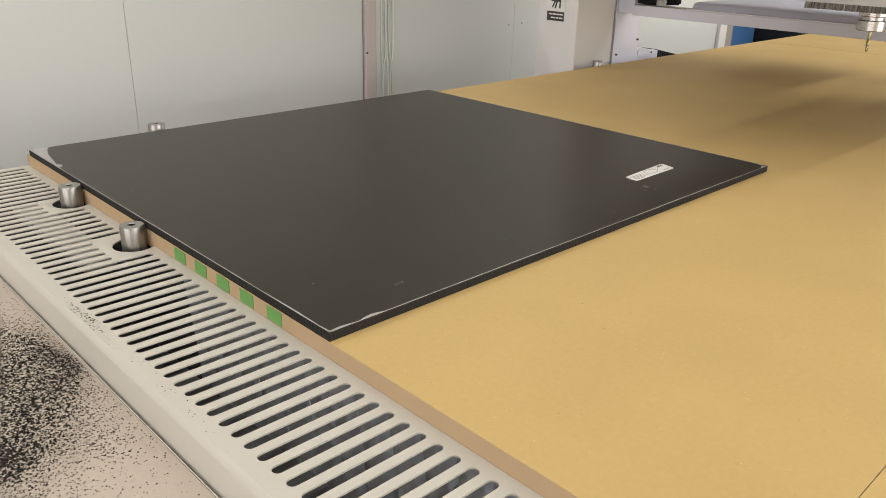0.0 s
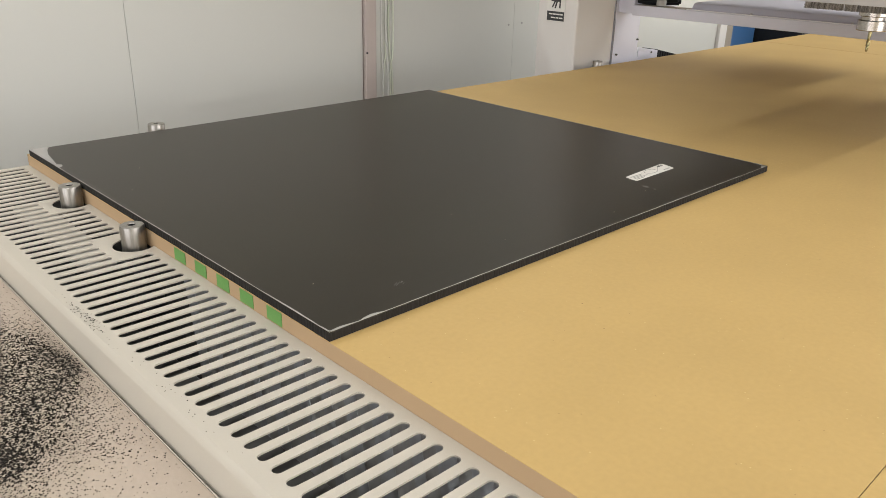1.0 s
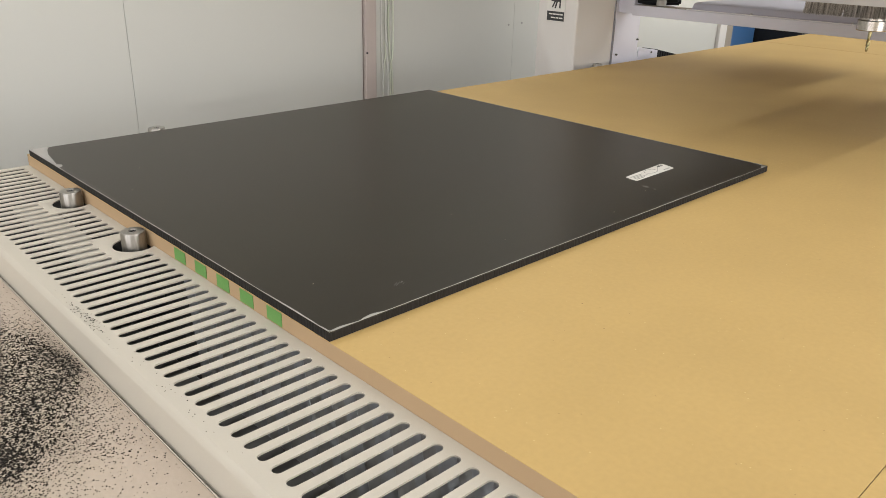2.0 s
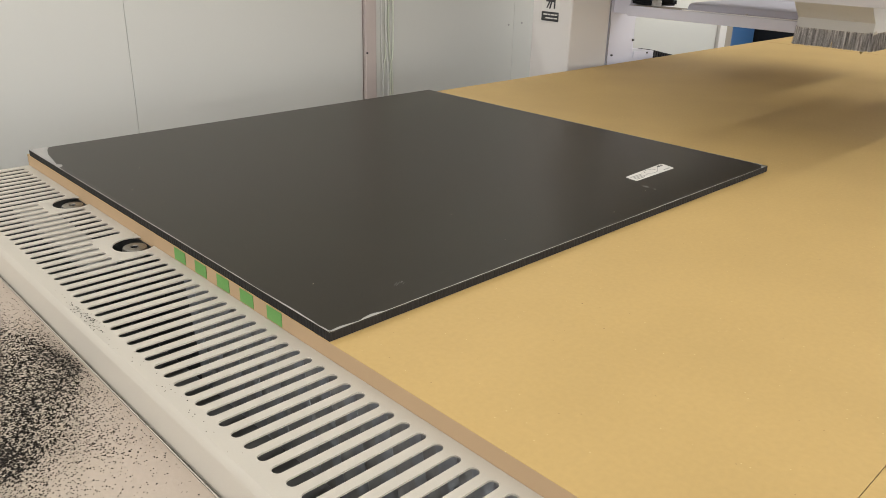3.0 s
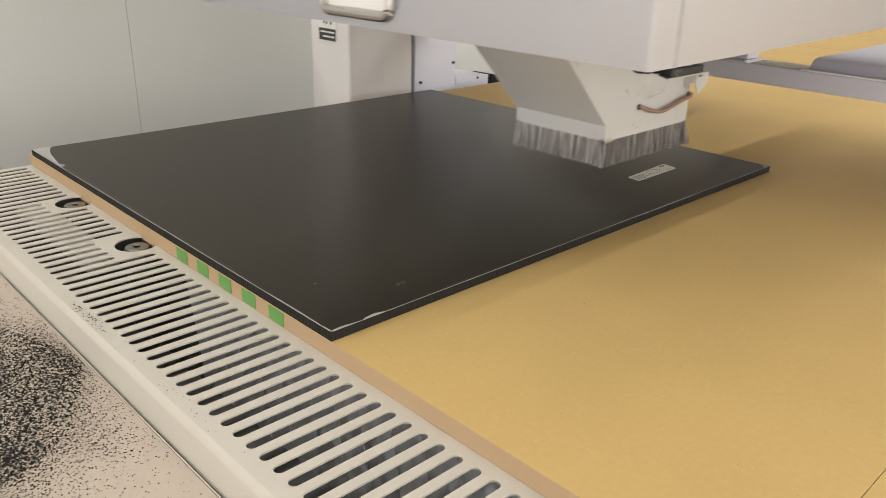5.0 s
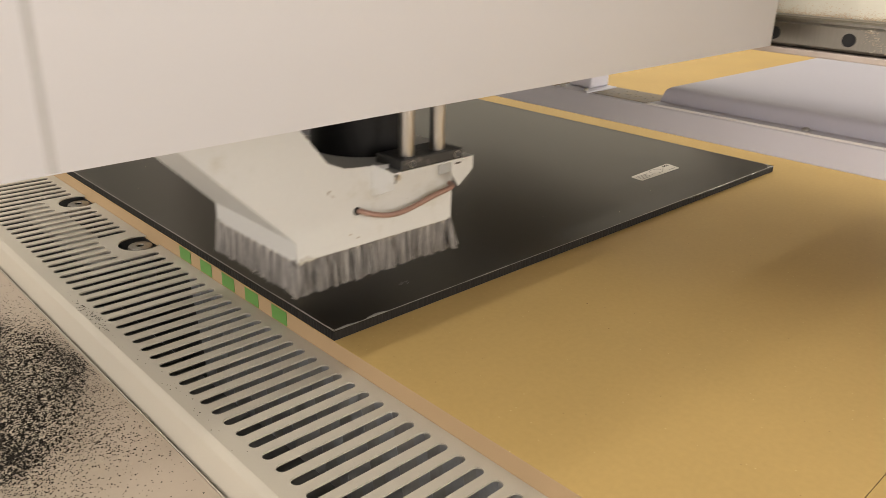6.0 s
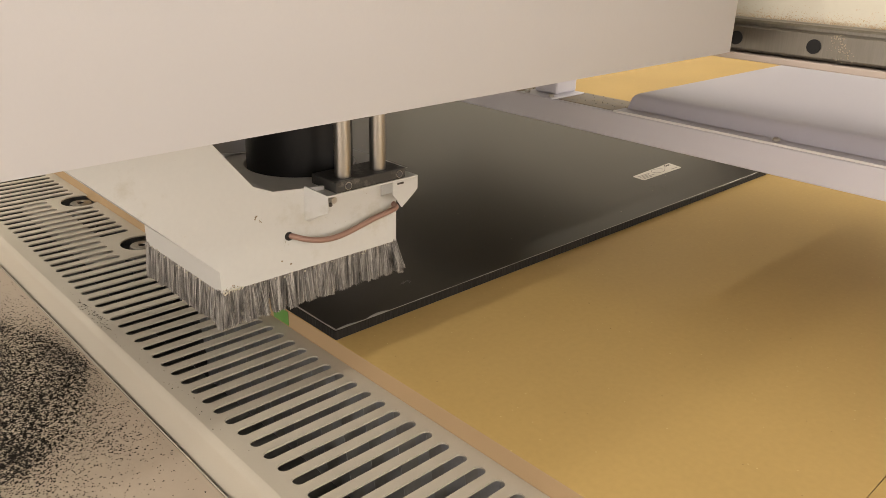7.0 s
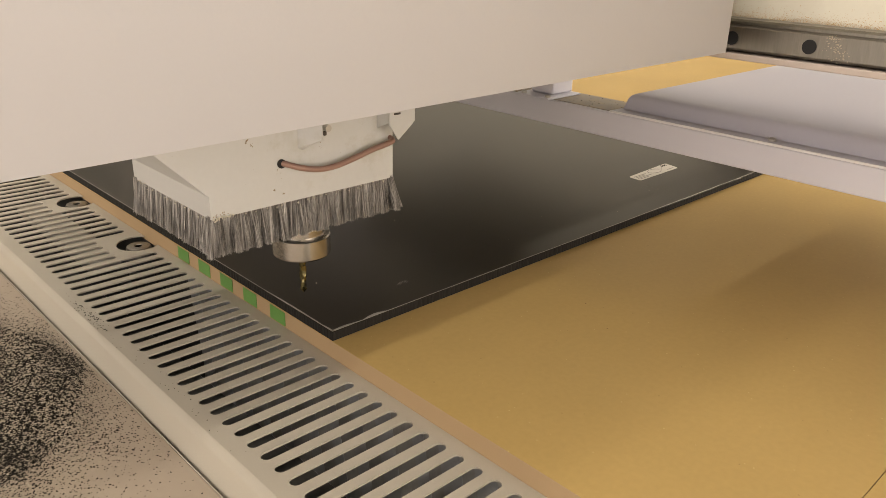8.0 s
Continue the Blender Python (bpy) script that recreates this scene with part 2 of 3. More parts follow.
def bent(points, steps=8):
    """A smooth run through the points (Catmull-Rom)."""
    p = [Vector(q) for q in points]
    p = [p[0] * 2 - p[1]] + p + [p[-1] * 2 - p[-2]]
    out = []
    for a, b, c, d in zip(p, p[1:], p[2:], p[3:]):
        for i in range(steps):
            t = i / steps
            out.append(0.5 * ((2 * b) + (c - a) * t + (2 * a - 5 * b + 4 * c - d) * t * t + (3 * b - a - 3 * c + d) * t ** 3))
    return out + [p[-2]]


def grains(name, spots, mat, parent, label):
    """Tiny crumbs, each a small double pyramid, in one mesh."""
    verts, faces = [], []
    for x, y, z, q in spots:
        b = len(verts)
        verts += [(x - q, y, z), (x, y - q, z), (x + q, y, z), (x, y + q, z), (x, y, z - q), (x, y, z + q)]
        for i in range(4):
            faces += [(b + i, b + (i + 1) % 4, b + 5), (b + (i + 1) % 4, b + i, b + 4)]
    me = bpy.data.meshes.new(name)
    me.from_pydata(verts, [], faces)
    me.materials.append(mat)
    ob = new(name, me)
    ob.parent = parent
    return tagged(ob, label, kind="stuff")


def thing(name, label, category, group="", kind="", at=(0, 0, 0)):
    ob = new(name)
    ob.location = at
    return tagged(ob, label, category, group, kind)


def solid(name, bm, mat, label, category, kind="", group="", smooth=False):
    return tagged(part(name, bm, mat, None, "", smooth), label, category, group, kind)


# ---- hall ----
solid("floor", box(-6, 10, -7.2, 5.2, -0.1, 0.0), FLOOR, "grey concrete workshop floor under the machine", "floor", "structure")
solid("ceiling", box(-6, 10, -7.2, 5.2, 4.3, 4.4), HALL, "white workshop ceiling above the machine", "ceiling", "structure")
west = box(-6.15, -6, -7.2, -5.9, 0, 4.3)
box(-6.15, -6, 0.3, 5.2, 0, 4.3, bm=west)
box(-6.15, -6, -5.9, 0.3, 3.8, 4.3, bm=west)
solid("wall_west", west, HALL, "white workshop end wall, unseen, with an assumed door opening", "wall", "structure")
east = box(10, 10.15, -7.2, -5.9, 0, 4.3)
box(10, 10.15, 0.3, 5.2, 0, 4.3, bm=east)
box(10, 10.15, -5.9, 0.3, 3.8, 4.3, bm=east)
solid("wall_east", east, HALL, "white workshop end wall, unseen, with an assumed door opening", "wall", "structure")
south = box(-6, -1.0, -7.2, -7.05, 0, 4.3)
box(4.0, 10, -7.2, -7.05, 0, 4.3, bm=south)
box(-1.0, 4.0, -7.2, -7.05, 3.5, 4.3, bm=south)
solid("wall_south", south, HALL, "white workshop wall with an open roller door", "wall", "structure")
solid("wall_rear", box(-6, 10, 5.05, 5.2, 0, 4.3), HALL, "plain white rear wall of the workshop", "wall", "structure")
solid("outside_ground", box(-60, 60, -60, 60, -0.2, -0.104), FLOOR, "grey paved yard outside the open door", "ground", "structure")

fixture = thing("ceiling_lamp", "long white ceiling lamp with a bright diffuser", "lamp", "ceiling lamps", at=(LAMPS[0][0], LAMPS[0][1], 4.1))
part("housing", box(-1.5, 1.5, -0.12, 0.12, 0.06, 0.2, 0.01), WHITE_PAINT, fixture)
part("diffuser", box(-1.47, 1.47, -0.09, 0.09, 0.02, 0.058), LAMP_GLOW, fixture, "glowing white diffuser")
for lx, ly in LAMPS[1:]:
    copy_thing(fixture, pose(lx, ly, 4.1))

# Partition of coated panels behind the machine
WY, WALL_TOP = 0.75, 2.1
panels = [(-3.0, -0.6985), (-0.6975, 0.5195), (0.5205, 1.384), (1.468, 2.2115), (2.2125, 4.018)]
for a, b in panels:
    solid("wall_panel", box(a, b, WY, WY + 0.06, 0, WALL_TOP, 0.0008), WALL_PAINT, "pale grey coated wall panel behind the machine", "wall", "structure")
for x, z in [(2.264, 0.952), (2.179, 0.949)]:
    solid("panel_screw", prism([(x + 0.0045 * math.cos(i * math.tau / 10), z + 0.0045 * math.sin(i * math.tau / 10)) for i in range(10)], "y", WY - 0.003, WY), DUCT_LIGHT, "small grey screw head in a wall panel", "screw", group="panel screws")
solid("wall_backing", box(-3.0, 4.018, WY + 0.064, WY + 0.10, 0, WALL_TOP), WALL_PAINT, "pale backing sheet of the wall panels", "wall", "structure")
solid("wall_post", box(1.390, 1.440, WY - 0.012, WY + 0.06, 0, WALL_TOP, 0.003), WALL_POST, "pinkish bare steel post between wall panels", "post", "structure")
solid("post_cover", box(1.4405, 1.4675, WY - 0.004, WY + 0.06, 0, WALL_TOP, 0.003), WALL_PAINT, "pale cover strip beside the wall post", "trim", "structure")
solid("corner_post", box(4.022, 4.105, WY - 0.02, WY + 0.12, 0, WALL_TOP, 0.004), COLUMN_PAINT, "cream corner post at the end of the partition", "post", "structure")
solid("corner_shade_side", box(4.107, 4.195, WY - 0.012, WY + 0.12, 0, WALL_TOP, 0.004), TAN_SHADE, "darker side of the corner post, its shade put into the tan", "trim", "structure")
solid("post_bolt", prism([(1.3945 + 0.0035 * math.cos(i * math.tau / 10), 0.893 + 0.0035 * math.sin(i * math.tau / 10)) for i in range(10)], "y", WY - 0.016, WY - 0.0122), BLACK_RUBBER, "small black bolt head on the wall post", "bolt")
trunk = thing("cable_run", "thin pale cables hanging in a run beside the wall post", "cable")
for cx, bow, r, m in [(1.473, 0.003, 0.0035, WALL_PAINT), (1.487, -0.006, 0.0032, CABLE_WHITE), (1.496, 0.005, 0.0040, WALL_PAINT), (1.512, 0.008, 0.0032, CABLE_WHITE), (1.521, -0.006, 0.0032, CABLE_WHITE)]:
    part("cable", tube(bent([(cx + bow, WY - r, 0.0), (cx + bow * 1.5, WY - r - 0.001, 0.74), (cx - bow * 0.4, WY - r - 0.002, 0.88), (cx - bow, WY - r - 0.001, 1.02), (cx, WY - r, 1.25), (cx + bow, WY - r, WALL_TOP)], 5), r, 8), m, trunk)
solid("blue_cabinet", box(4.35, 5.68, 1.3, 2.4, 0, 1.6, 0.01), BLUE, "blue sheet-metal cabinet beyond the partition", "cabinet")
solid("dark_machine", box(5.70, 9.8, 0.95, 2.6, 0, 1.7, 0.02), BLACK_RUBBER, "dark machine in the far corner of the workshop", "machine")

# ---- table ----
TZ = 0.90
table = thing("router_table", "long steel router table with an mdf spoilboard on top", "table")
part("bed", box(0.004, 5.2, -2.30, 0.012, 0.62, 0.8735, 0.004), LILAC_PAINT, table, "pale grey steel bed")
for lx in (0.35, 2.6, 4.8):
    for ly in (-2.1, -0.25):
        part("leg", box(lx - 0.08, lx + 0.08, ly - 0.08, ly + 0.08, 0.0, 0.62, 0.006), LILAC_PAINT, table)
boards = [(0.0, 3.029, -1.4454, 0.016), (3.033, 5.2, -1.4454, 0.016), (0.0, 3.029, -2.30, -1.4460), (3.033, 5.2, -2.30, -1.4460)]
for x0, x1, y0, y1 in boards:
    bm = box(x0, x1, y0, y1, 0.8738, TZ, 0.0004, 1)
    ob = part("spoilboard", bm, MDF, table, "yellow-brown mdf spoilboard")
    ob.data.materials.append(MDF_EDGE)
    for p in ob.data.polygons:
        if abs(p.normal.z) < 0.5:
            p.material_index = 1
for y0, y1 in [(-0.629, -0.597), (-0.688, -0.657), (-0.747, -0.716), (-0.805, -0.774), (-0.868, -0.836)]:
    part("tape", box(-0.0009, -0.0003, y0, y1, 0.8812, 0.8988), GREEN_TAPE, table, "strip of green tape on the board edge")

# ---- slotted tray ----
PITCH, SLOT0 = 0.0229, 0.0147
TRAY_Z = 0.8795
PINS = [(-0.0197, -0.262), (-0.0197, -0.506)]


def loop_edges(bm, pts, z):
    vs = [bm.verts.new((x, y, z)) for x, y in pts]
    return [bm.edges.new((vs[i], vs[(i + 1) % len(vs)])) for i in range(len(vs))]


def strips(bm, xs, lo, hi):
    """Quads between two curves over the stations xs."""
    for a, b in zip(xs, xs[1:]):
        corner = [(a, lo(a)), (b, lo(b)), (b, hi(b)), (a, hi(a))]
        ring = [p for i, p in enumerate(corner) if (Vector(p) - Vector(corner[i - 1])).length > 1e-7]
        if len(ring) > 2:
            bm.faces.new([bm.verts.new((x, y, TRAY_Z)) for x, y in ring])


def tray_mesh():
    """Sheet with round-ended slots and pin holes open to its inner edge."""
    bm = bmesh.new()
    xl, xr, half, big = -0.166, -0.0004, 0.0060, 0.030
    k, blocks = 0, {}
    y = SLOT0 - 0.0229
    strips(bm, [xl, xr], lambda x: y + PITCH / 2, lambda x: 0.012)
    while y > -2.25:
        pin = next((p for p in PINS if abs(y - p[1]) < 0.0415), None)
        x0, x1, end = -0.1495, (-0.064 if pin else -0.0145), (-0.056 if pin else xr)
        caps = [half * (1 - math.cos(math.pi / 2 * i / 6)) for i in range(7)]
        xs = [xl] + [x0 + c for c in caps] + [x1 - c for c in reversed(caps)] + [end]

        def gap(x):
            d = max(0.0, max(x0 + half - x, x - (x1 - half)))
            return math.sqrt(max(0.0, half * half - d * d)) if x0 < x < x1 else 0.0
        strips(bm, xs, lambda x: y + gap(x), lambda x: y + PITCH / 2)
        strips(bm, xs, lambda x: y - PITCH / 2, lambda x: y - gap(x))
        if pin:
            blocks.setdefault(pin, []).extend([y - PITCH / 2, y + PITCH / 2])
        k += 1
        y = SLOT0 - 0.0229 - k * PITCH
    for (px, py), ends in blocks.items():
        reach = xr - px
        turn = math.acos(-reach / big)
        xs = [-0.056] + [px - big * math.cos(turn * i / 20) for i in range(21)]

        def half_hole(x):
            return math.sqrt(max(0.0, big * big - (x - px) ** 2)) if x > px - big else 0.0
        strips(bm, xs, lambda x: py + half_hole(x), lambda x: max(ends))
        strips(bm, xs, lambda x: min(ends), lambda x: py - half_hole(x))
    bmesh.ops.remove_doubles(bm, verts=bm.verts[:], dist=1e-5)
    low = bmesh.ops.extrude_face_region(bm, geom=bm.faces[:])
    for v in low["geom"]:
        if isinstance(v, bmesh.types.BMVert):
            v.co.z -= 0.002
    return bm


tray = thing("slotted_tray", "white powder-coated tray with a row of long slots", "tray")
part("slotted_top", tray_mesh(), TRAY_PAINT, tray)
fold = [(-0.166, TRAY_Z), (-0.1672, TRAY_Z - 0.0004), (-0.1722, TRAY_Z - 0.0052), (-0.1734, TRAY_Z - 0.0072), (-0.1795, 0.838),
        (-0.1775, 0.838), (-0.1718, TRAY_Z - 0.0080), (-0.1707, TRAY_Z - 0.0064), (-0.1665, TRAY_Z - 0.0026), (-0.166, TRAY_Z - 0.002)]
part("folded_edge", prism(fold, "y", -2.28, 0.012), TRAY_PAINT, tray, smooth=True)
duct = thing("chip_duct", "dark sheet-metal duct with pale bars under the slotted tray", "duct")
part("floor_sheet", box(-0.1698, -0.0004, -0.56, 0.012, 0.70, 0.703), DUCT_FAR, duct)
part("floor_sheet", box(-0.1698, -0.0004, -2.28, -0.5605, 0.70, 0.703), DUCT_FLOOR, duct, "lighter grey near part of the duct floor")
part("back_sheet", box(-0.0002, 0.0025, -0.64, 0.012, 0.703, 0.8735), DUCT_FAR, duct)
near_back = part("back_sheet", box(-0.0002, 0.0025, -2.28, -0.6405, 0.703, 0.8735), DUCT_BACK, duct, "paler grey near part of the back sheet")
rng = np.random.default_rng(12)
for i in range(22):
    y, w = -0.66 - 0.052 * i + rng.uniform(-0.008, 0.008), rng.uniform(0.008, 0.015)
    part("rib", prism([(y - w, 0.704), (y + w, 0.704), (y + w + 0.035, 0.873), (y - w + 0.035, 0.873)], "x", -0.0008, -0.0003), DUCT_RIB, near_back)
part("end_sheet", box(-0.1698, -0.0004, 0.009, 0.0115, 0.7032, 0.8772), DUCT, duct)
part("front_sheet", box(-0.1712, -0.1700, -2.28, 0.012, 0.70, 0.862), DUCT, duct)
part("pale_bar", box(-0.088, -0.0410, -0.50, -0.17, 0.845, 0.862, 0.003), DUCT_LIGHT, duct, "pale frame bar seen through the slots")
for y in (-0.262, -0.506):
    part("pin_bracket", box(-0.0415, -0.001, y - 0.045, y + 0.045, 0.790, 0.8125, 0.003), DUCT, duct)

# ---- stop pins ----
def stop_pin(x, y, top):
    pin = thing("stop_pin", "turned steel pop-up stop pin beside the spoilboard", "pin", "stop pins", at=(x, y, top))
    part("body", lathe([(0.0155, -0.055), (0.0172, -0.054), (0.0176, -0.003), (0.0164, -0.0005), (0.0060, 0.0), (0.0050, -0.003), (0.0049, -0.009)], 0, 0, 40), PIN_STEEL, pin, smooth=True)
    part("bore", lathe([(0.0002, -0.0085), (0.0048, -0.0085), (0.0048, -0.0010), (0.0046, -0.0010), (0.0044, -0.0080), (0.0002, -0.0080)], 0, 0, 24), BLACK_RUBBER, pin, "dark bore in the pin's top")
    return pin


pin_objects = [stop_pin(x, y, 0.9105) for x, y in PINS] + [stop_pin(0.269, 0.040, 0.918), stop_pin(1.852, 0.037, 0.9135)]
for x, y in PINS:
    collar = solid("pin_collar", lathe([(0.0265, 0.845), (0.0265, 0.8600), (0.0255, 0.8610), (0.0202, 0.8610), (0.0198, 0.845)], x, y, 36), DUCT, "dark ring round a stop pin below the tray", "collar", group="pin collars", smooth=True)

# ---- shelf with chips ----
shelf = thing("side_shelf", "cream painted shelf beside the tray, littered with chips", "shelf")
part("top_sheet", box(-1.6, -0.1832, -2.4, 0.3, 0.8435, 0.8465, 0.001), SHELF_PAINT, shelf)
part("lip", box(-0.1830, -0.1817, -2.4, 0.3, 0.8440, 0.8468, 0.0003, 1), TRAY_PAINT, shelf, "pale raised lip along the tray")
part("frame", box(-1.58, -0.1900, -2.38, 0.28, 0.78, 0.8433, 0.002), DUCT, shelf, "dark frame under the sheet")
for lx in (-1.4, -0.35):
    for ly in (-2.2, 0.1):
        part("leg", box(lx - 0.03, lx + 0.03, ly - 0.03, ly + 0.03, 0.0, 0.78, 0.003), DUCT, shelf)


def chip_cloud(name, spots, mat, label, z, seed):
    """Spots: centre, radii, count and sizes; dense inside the ellipse, thinning out past its rim."""
    rng = np.random.default_rng(seed)
    verts, faces = [], []
    for (cx, cy, rx, ry, n, s0, s1, reach, mound) in spots:
        made = 0
        while made < n:
            u, v = rng.uniform(-reach, reach), rng.uniform(-reach, reach)
            e = math.hypot(u, v) + 0.18 * noise.noise((u * 2.2, v * 2.2, seed))
            if rng.uniform() > 1 / (1 + math.exp((e - 0.92) * 6.0)) + 0.07 * math.exp(-max(0, e - 0.9) * 2.4):
                continue
            made += 1
            x, y = cx + rx * u, cy + ry * v
            if x > -0.186 and z < 0.87:
                continue
            s = rng.uniform(s0, s1) * (1.0 if e < 1.1 else 0.72)
            h = z + rng.uniform(0.0, 1.0) * mound * max(0, 1 - e * e)
            a = rng.uniform(0, 6.28)
            b = len(verts)
            for j in range(3):
                aa = a + j * 2.09 + rng.uniform(-0.5, 0.5)
                q = s * rng.uniform(0.6, 1.2)
                verts.append((x + q * math.cos(aa), y + q * math.sin(aa), h + 0.0002 + rng.uniform(0, 0.5) * s))
            verts.append((x, y, h + s * rng.uniform(0.5, 0.9)))
            faces += [(b, b + 1, b + 3), (b + 1, b + 2, b + 3), (b + 2, b, b + 3)]
    me = bpy.data.meshes.new(name)
    me.from_pydata(verts, [], faces)
    me.materials.append(mat)
    return tagged(new(name, me), label, "chips", kind="stuff")


chip_cloud("black_chips", [(-0.331, -0.722, 0.124, 0.166, 84000, 0.0008, 0.0020, 2.4, 0.005), (-0.330, -0.800, 0.105, 0.120, 4500, 0.0008, 0.0017, 2.0, 0.002)], CHIP, "heap of fine black milling chips on the shelf", 0.8466, 5)
chip_cloud("pale_chips", [(-0.331, -0.722, 0.124, 0.172, 22000, 0.0008, 0.0020, 1.6, 0.0064)], PALE_CHIP, "pale wood chips mixed into the black heap", 0.8470, 6)
chip_cloud("tray_chips", [(-0.159, -0.70, 0.006, 0.05, 70, 0.0007, 0.0018, 1.3, 0), (-0.158, -0.83, 0.008, 0.2, 40, 0.0006, 0.0012, 1.3, 0)], CHIP, "a few black chips lying on the slotted tray", TRAY_Z + 0.0002, 7)

# ---- black board ----
LX, LY, BZ0, BZ1 = 1.0266, 0.9615, TZ + 0.0002, 0.9116
board = thing("black_board", "black laminated board with sawn edges on the spoilboard", "board")
bm = box(0, LX, -LY, 0, BZ0, BZ1, 0.0006, 1)
core = part("panel", bm, BLACK_BOARD, board)
core.data.materials.append(BLACK_EDGE)
for p in core.data.polygons:
    if abs(p.normal.z) < 0.5:
        p.material_index = 1


def ribbon(run, widths, z):
    """A thin uneven strip along an edge: run gives points on the edge and the way inwards."""
    bm = bmesh.new()
    prev = None
    for (x, y, ix, iy), w in zip(run, widths):
        pair = (bm.verts.new((x, y, z)), bm.verts.new((x + ix * w, y + iy * w, z)))
        if prev:
            bm.faces.new((prev[0], prev[1], pair[1], pair[0]))
        prev = pair
    low = bmesh.ops.extrude_face_region(bm, geom=bm.faces[:])
    for v in low["geom"]:
        if isinstance(v, bmesh.types.BMVert):
            v.co.z -= 0.0003
    return bm


def worn(u, seed, base, chips):
    w = base * (0.85 + 0.55 * noise.noise((u * 6, seed, 0.3)) + 0.25 * noise.noise((u * 30, seed, 1.7)))
    for c, half, deep in chips:
        q = abs(u - c) / half
        if q < 1:
            w += deep * (1 - q * q) * (0.85 + 0.3 * noise.noise((u * 90, seed, 4.0)))
    return max(0.0004, w)


ZW = BZ1 + 0.0004
front = [i / 400 for i in range(401)]
part("worn_edge", ribbon([(0.0006 + u * (LX - 0.0012), -LY + 0.0006, 0, 1) for u in front], [worn(u, 2.0, 0.0011, [(0.014, 0.022, 0.0030), (0.058, 0.016, 0.0045), (1.0, 0.022, 0.010)]) for u in front], ZW), WORN_EDGE, board, "pale worn laminate edge")
part("worn_edge", ribbon([(0.0006, -LY + 0.0006 + u * (LY - 0.0012), 1, 0) for u in front], [worn(u, 9.0, 0.0012, [(0.0, 0.02, 0.002), (0.075, 0.07, 0.0014), (0.853, 0.013, 0.012)]) for u in front], ZW), WORN_EDGE, board, "pale worn laminate edge")
part("worn_edge", ribbon([(LX - 0.0006, -LY + 0.0006 + u * (LY - 0.0012), -1, 0) for u in front], [worn(u, 5.0, 0.0009, [(0.0, 0.02, 0.007)]) for u in front], ZW), WORN_EDGE, board, "pale worn laminate edge")
part("worn_corner", prism([(0.0006, -0.0007), (0.0006, -0.140), (0.006, -0.128), (0.010, -0.100), (0.0165, -0.055), (0.026, -0.022), (0.036, -0.0007)], "z", BZ1 + 0.0001, ZW + 0.0002), WORN_EDGE, board, "pale peeled corner of the laminate")
for x, y, a, n, k in [(0.139, -0.915, 0.5, 0.010, 7), (0.724, -0.886, -0.9, 0.012, 5), (0.720, -0.901, -0.6, 0.006, 3)]:
    bm = bmesh.new()
    for i in range(k):
        ox, oy, q = random.uniform(-0.008, 0.008), random.uniform(-0.004, 0.004), n * random.uniform(0.3, 1)
        tube([(x + ox - q / 2 * math.cos(a), y + oy - q / 2 * math.sin(a), BZ1), (x + ox + q / 2 * math.cos(a), y + oy + q / 2 * math.sin(a), BZ1)], 0.00025, 4, bm)
    part("scuff", bm, SCUFF, board, "faint grey scuff")
spots = []
for i in range(46):
    x, y, q = random.uniform(0.02, 1.0), random.uniform(-0.94, -0.02), random.uniform(0.0003, 0.0009)
    spots.append((x, y, BZ1 + q * 0.4, q))
grains("crumbs", spots, PALE_CHIP, board, "tiny pale crumbs")
sticker = part("sticker", prism([(0.7445, -0.8560), (0.7418, -0.8535), (0.7440, -0.8325), (0.7475, -0.8297), (0.8725, -0.8222), (0.8755, -0.8245), (0.8695, -0.8515), (0.8660, -0.8542)], "z", BZ1, BZ1 + 0.0004), STICKER, board, "small white paper sticker with grey print")


def inked(name, points, radius, mat=INK_GREY):
    part(name, tube([(x, y, BZ1 + 0.0005) for x, y in points], radius, 5), mat, sticker)


for row, (a, b, y) in enumerate([(0.750, 0.786, -0.8375), (0.750, 0.778, -0.8420), (0.749, 0.790, -0.8465), (0.749, 0.775, -0.8510), (0.842, 0.862, -0.8480)]):
    part("print_bar", box(a, b, y - 0.0009, y + 0.0009, BZ1 + 0.0004, BZ1 + 0.0006), INK_GREY, sticker)
inked("pen_mark", [(0.813 + 0.017 * math.cos(a), -0.8385 + 0.0095 * math.sin(a)) for a in [i * math.tau / 24 for i in range(22)]], 0.0005)
inked("pen_mark", [(0.822, -0.8470), (0.836, -0.8385), (0.853, -0.8285)], 0.0005)
for dx in (0.0, 0.006, 0.012):
    inked("pen_mark", [(0.848 + dx, -0.8310), (0.8535 + dx, -0.8260), (0.8515 + dx, -0.8330)], 0.0007, INK)

# ---- gantry: built where it stops at the end of its run ----
gantry = thing("router_gantry", "white router gantry with a milling head, running along the table", "gantry")

# Rear column
col = part("column", box(0.217, 0.434, 0.068, 0.236, 0.30, 2.0, 0.006), COLUMN_PAINT, gantry, "cream sheet-metal column")
plate = [(0.438, 0.30), (0.738, 0.30), (0.738, 0.9145), (0.594, 0.9195), (0.594, 1.042), (0.84, 1.042), (0.84, 2.0), (0.438, 2.0), (0.436, 1.057), (0.442, 1.042)]
part("side_plate", prism(plate, "y", 0.0665, 0.20), LILAC_PAINT, gantry, "pale grey inner side plate")
part("seam", prism([(0.4368, 0.30), (0.4390, 0.30), (0.4390, 1.030), (0.4352, 1.043), (0.4352, 1.30), (0.4332, 1.30), (0.4332, 1.041), (0.4368, 1.030)], "y", 0.0657, 0.0673), INK_GREY, gantry, "dark seam between the column sheets")
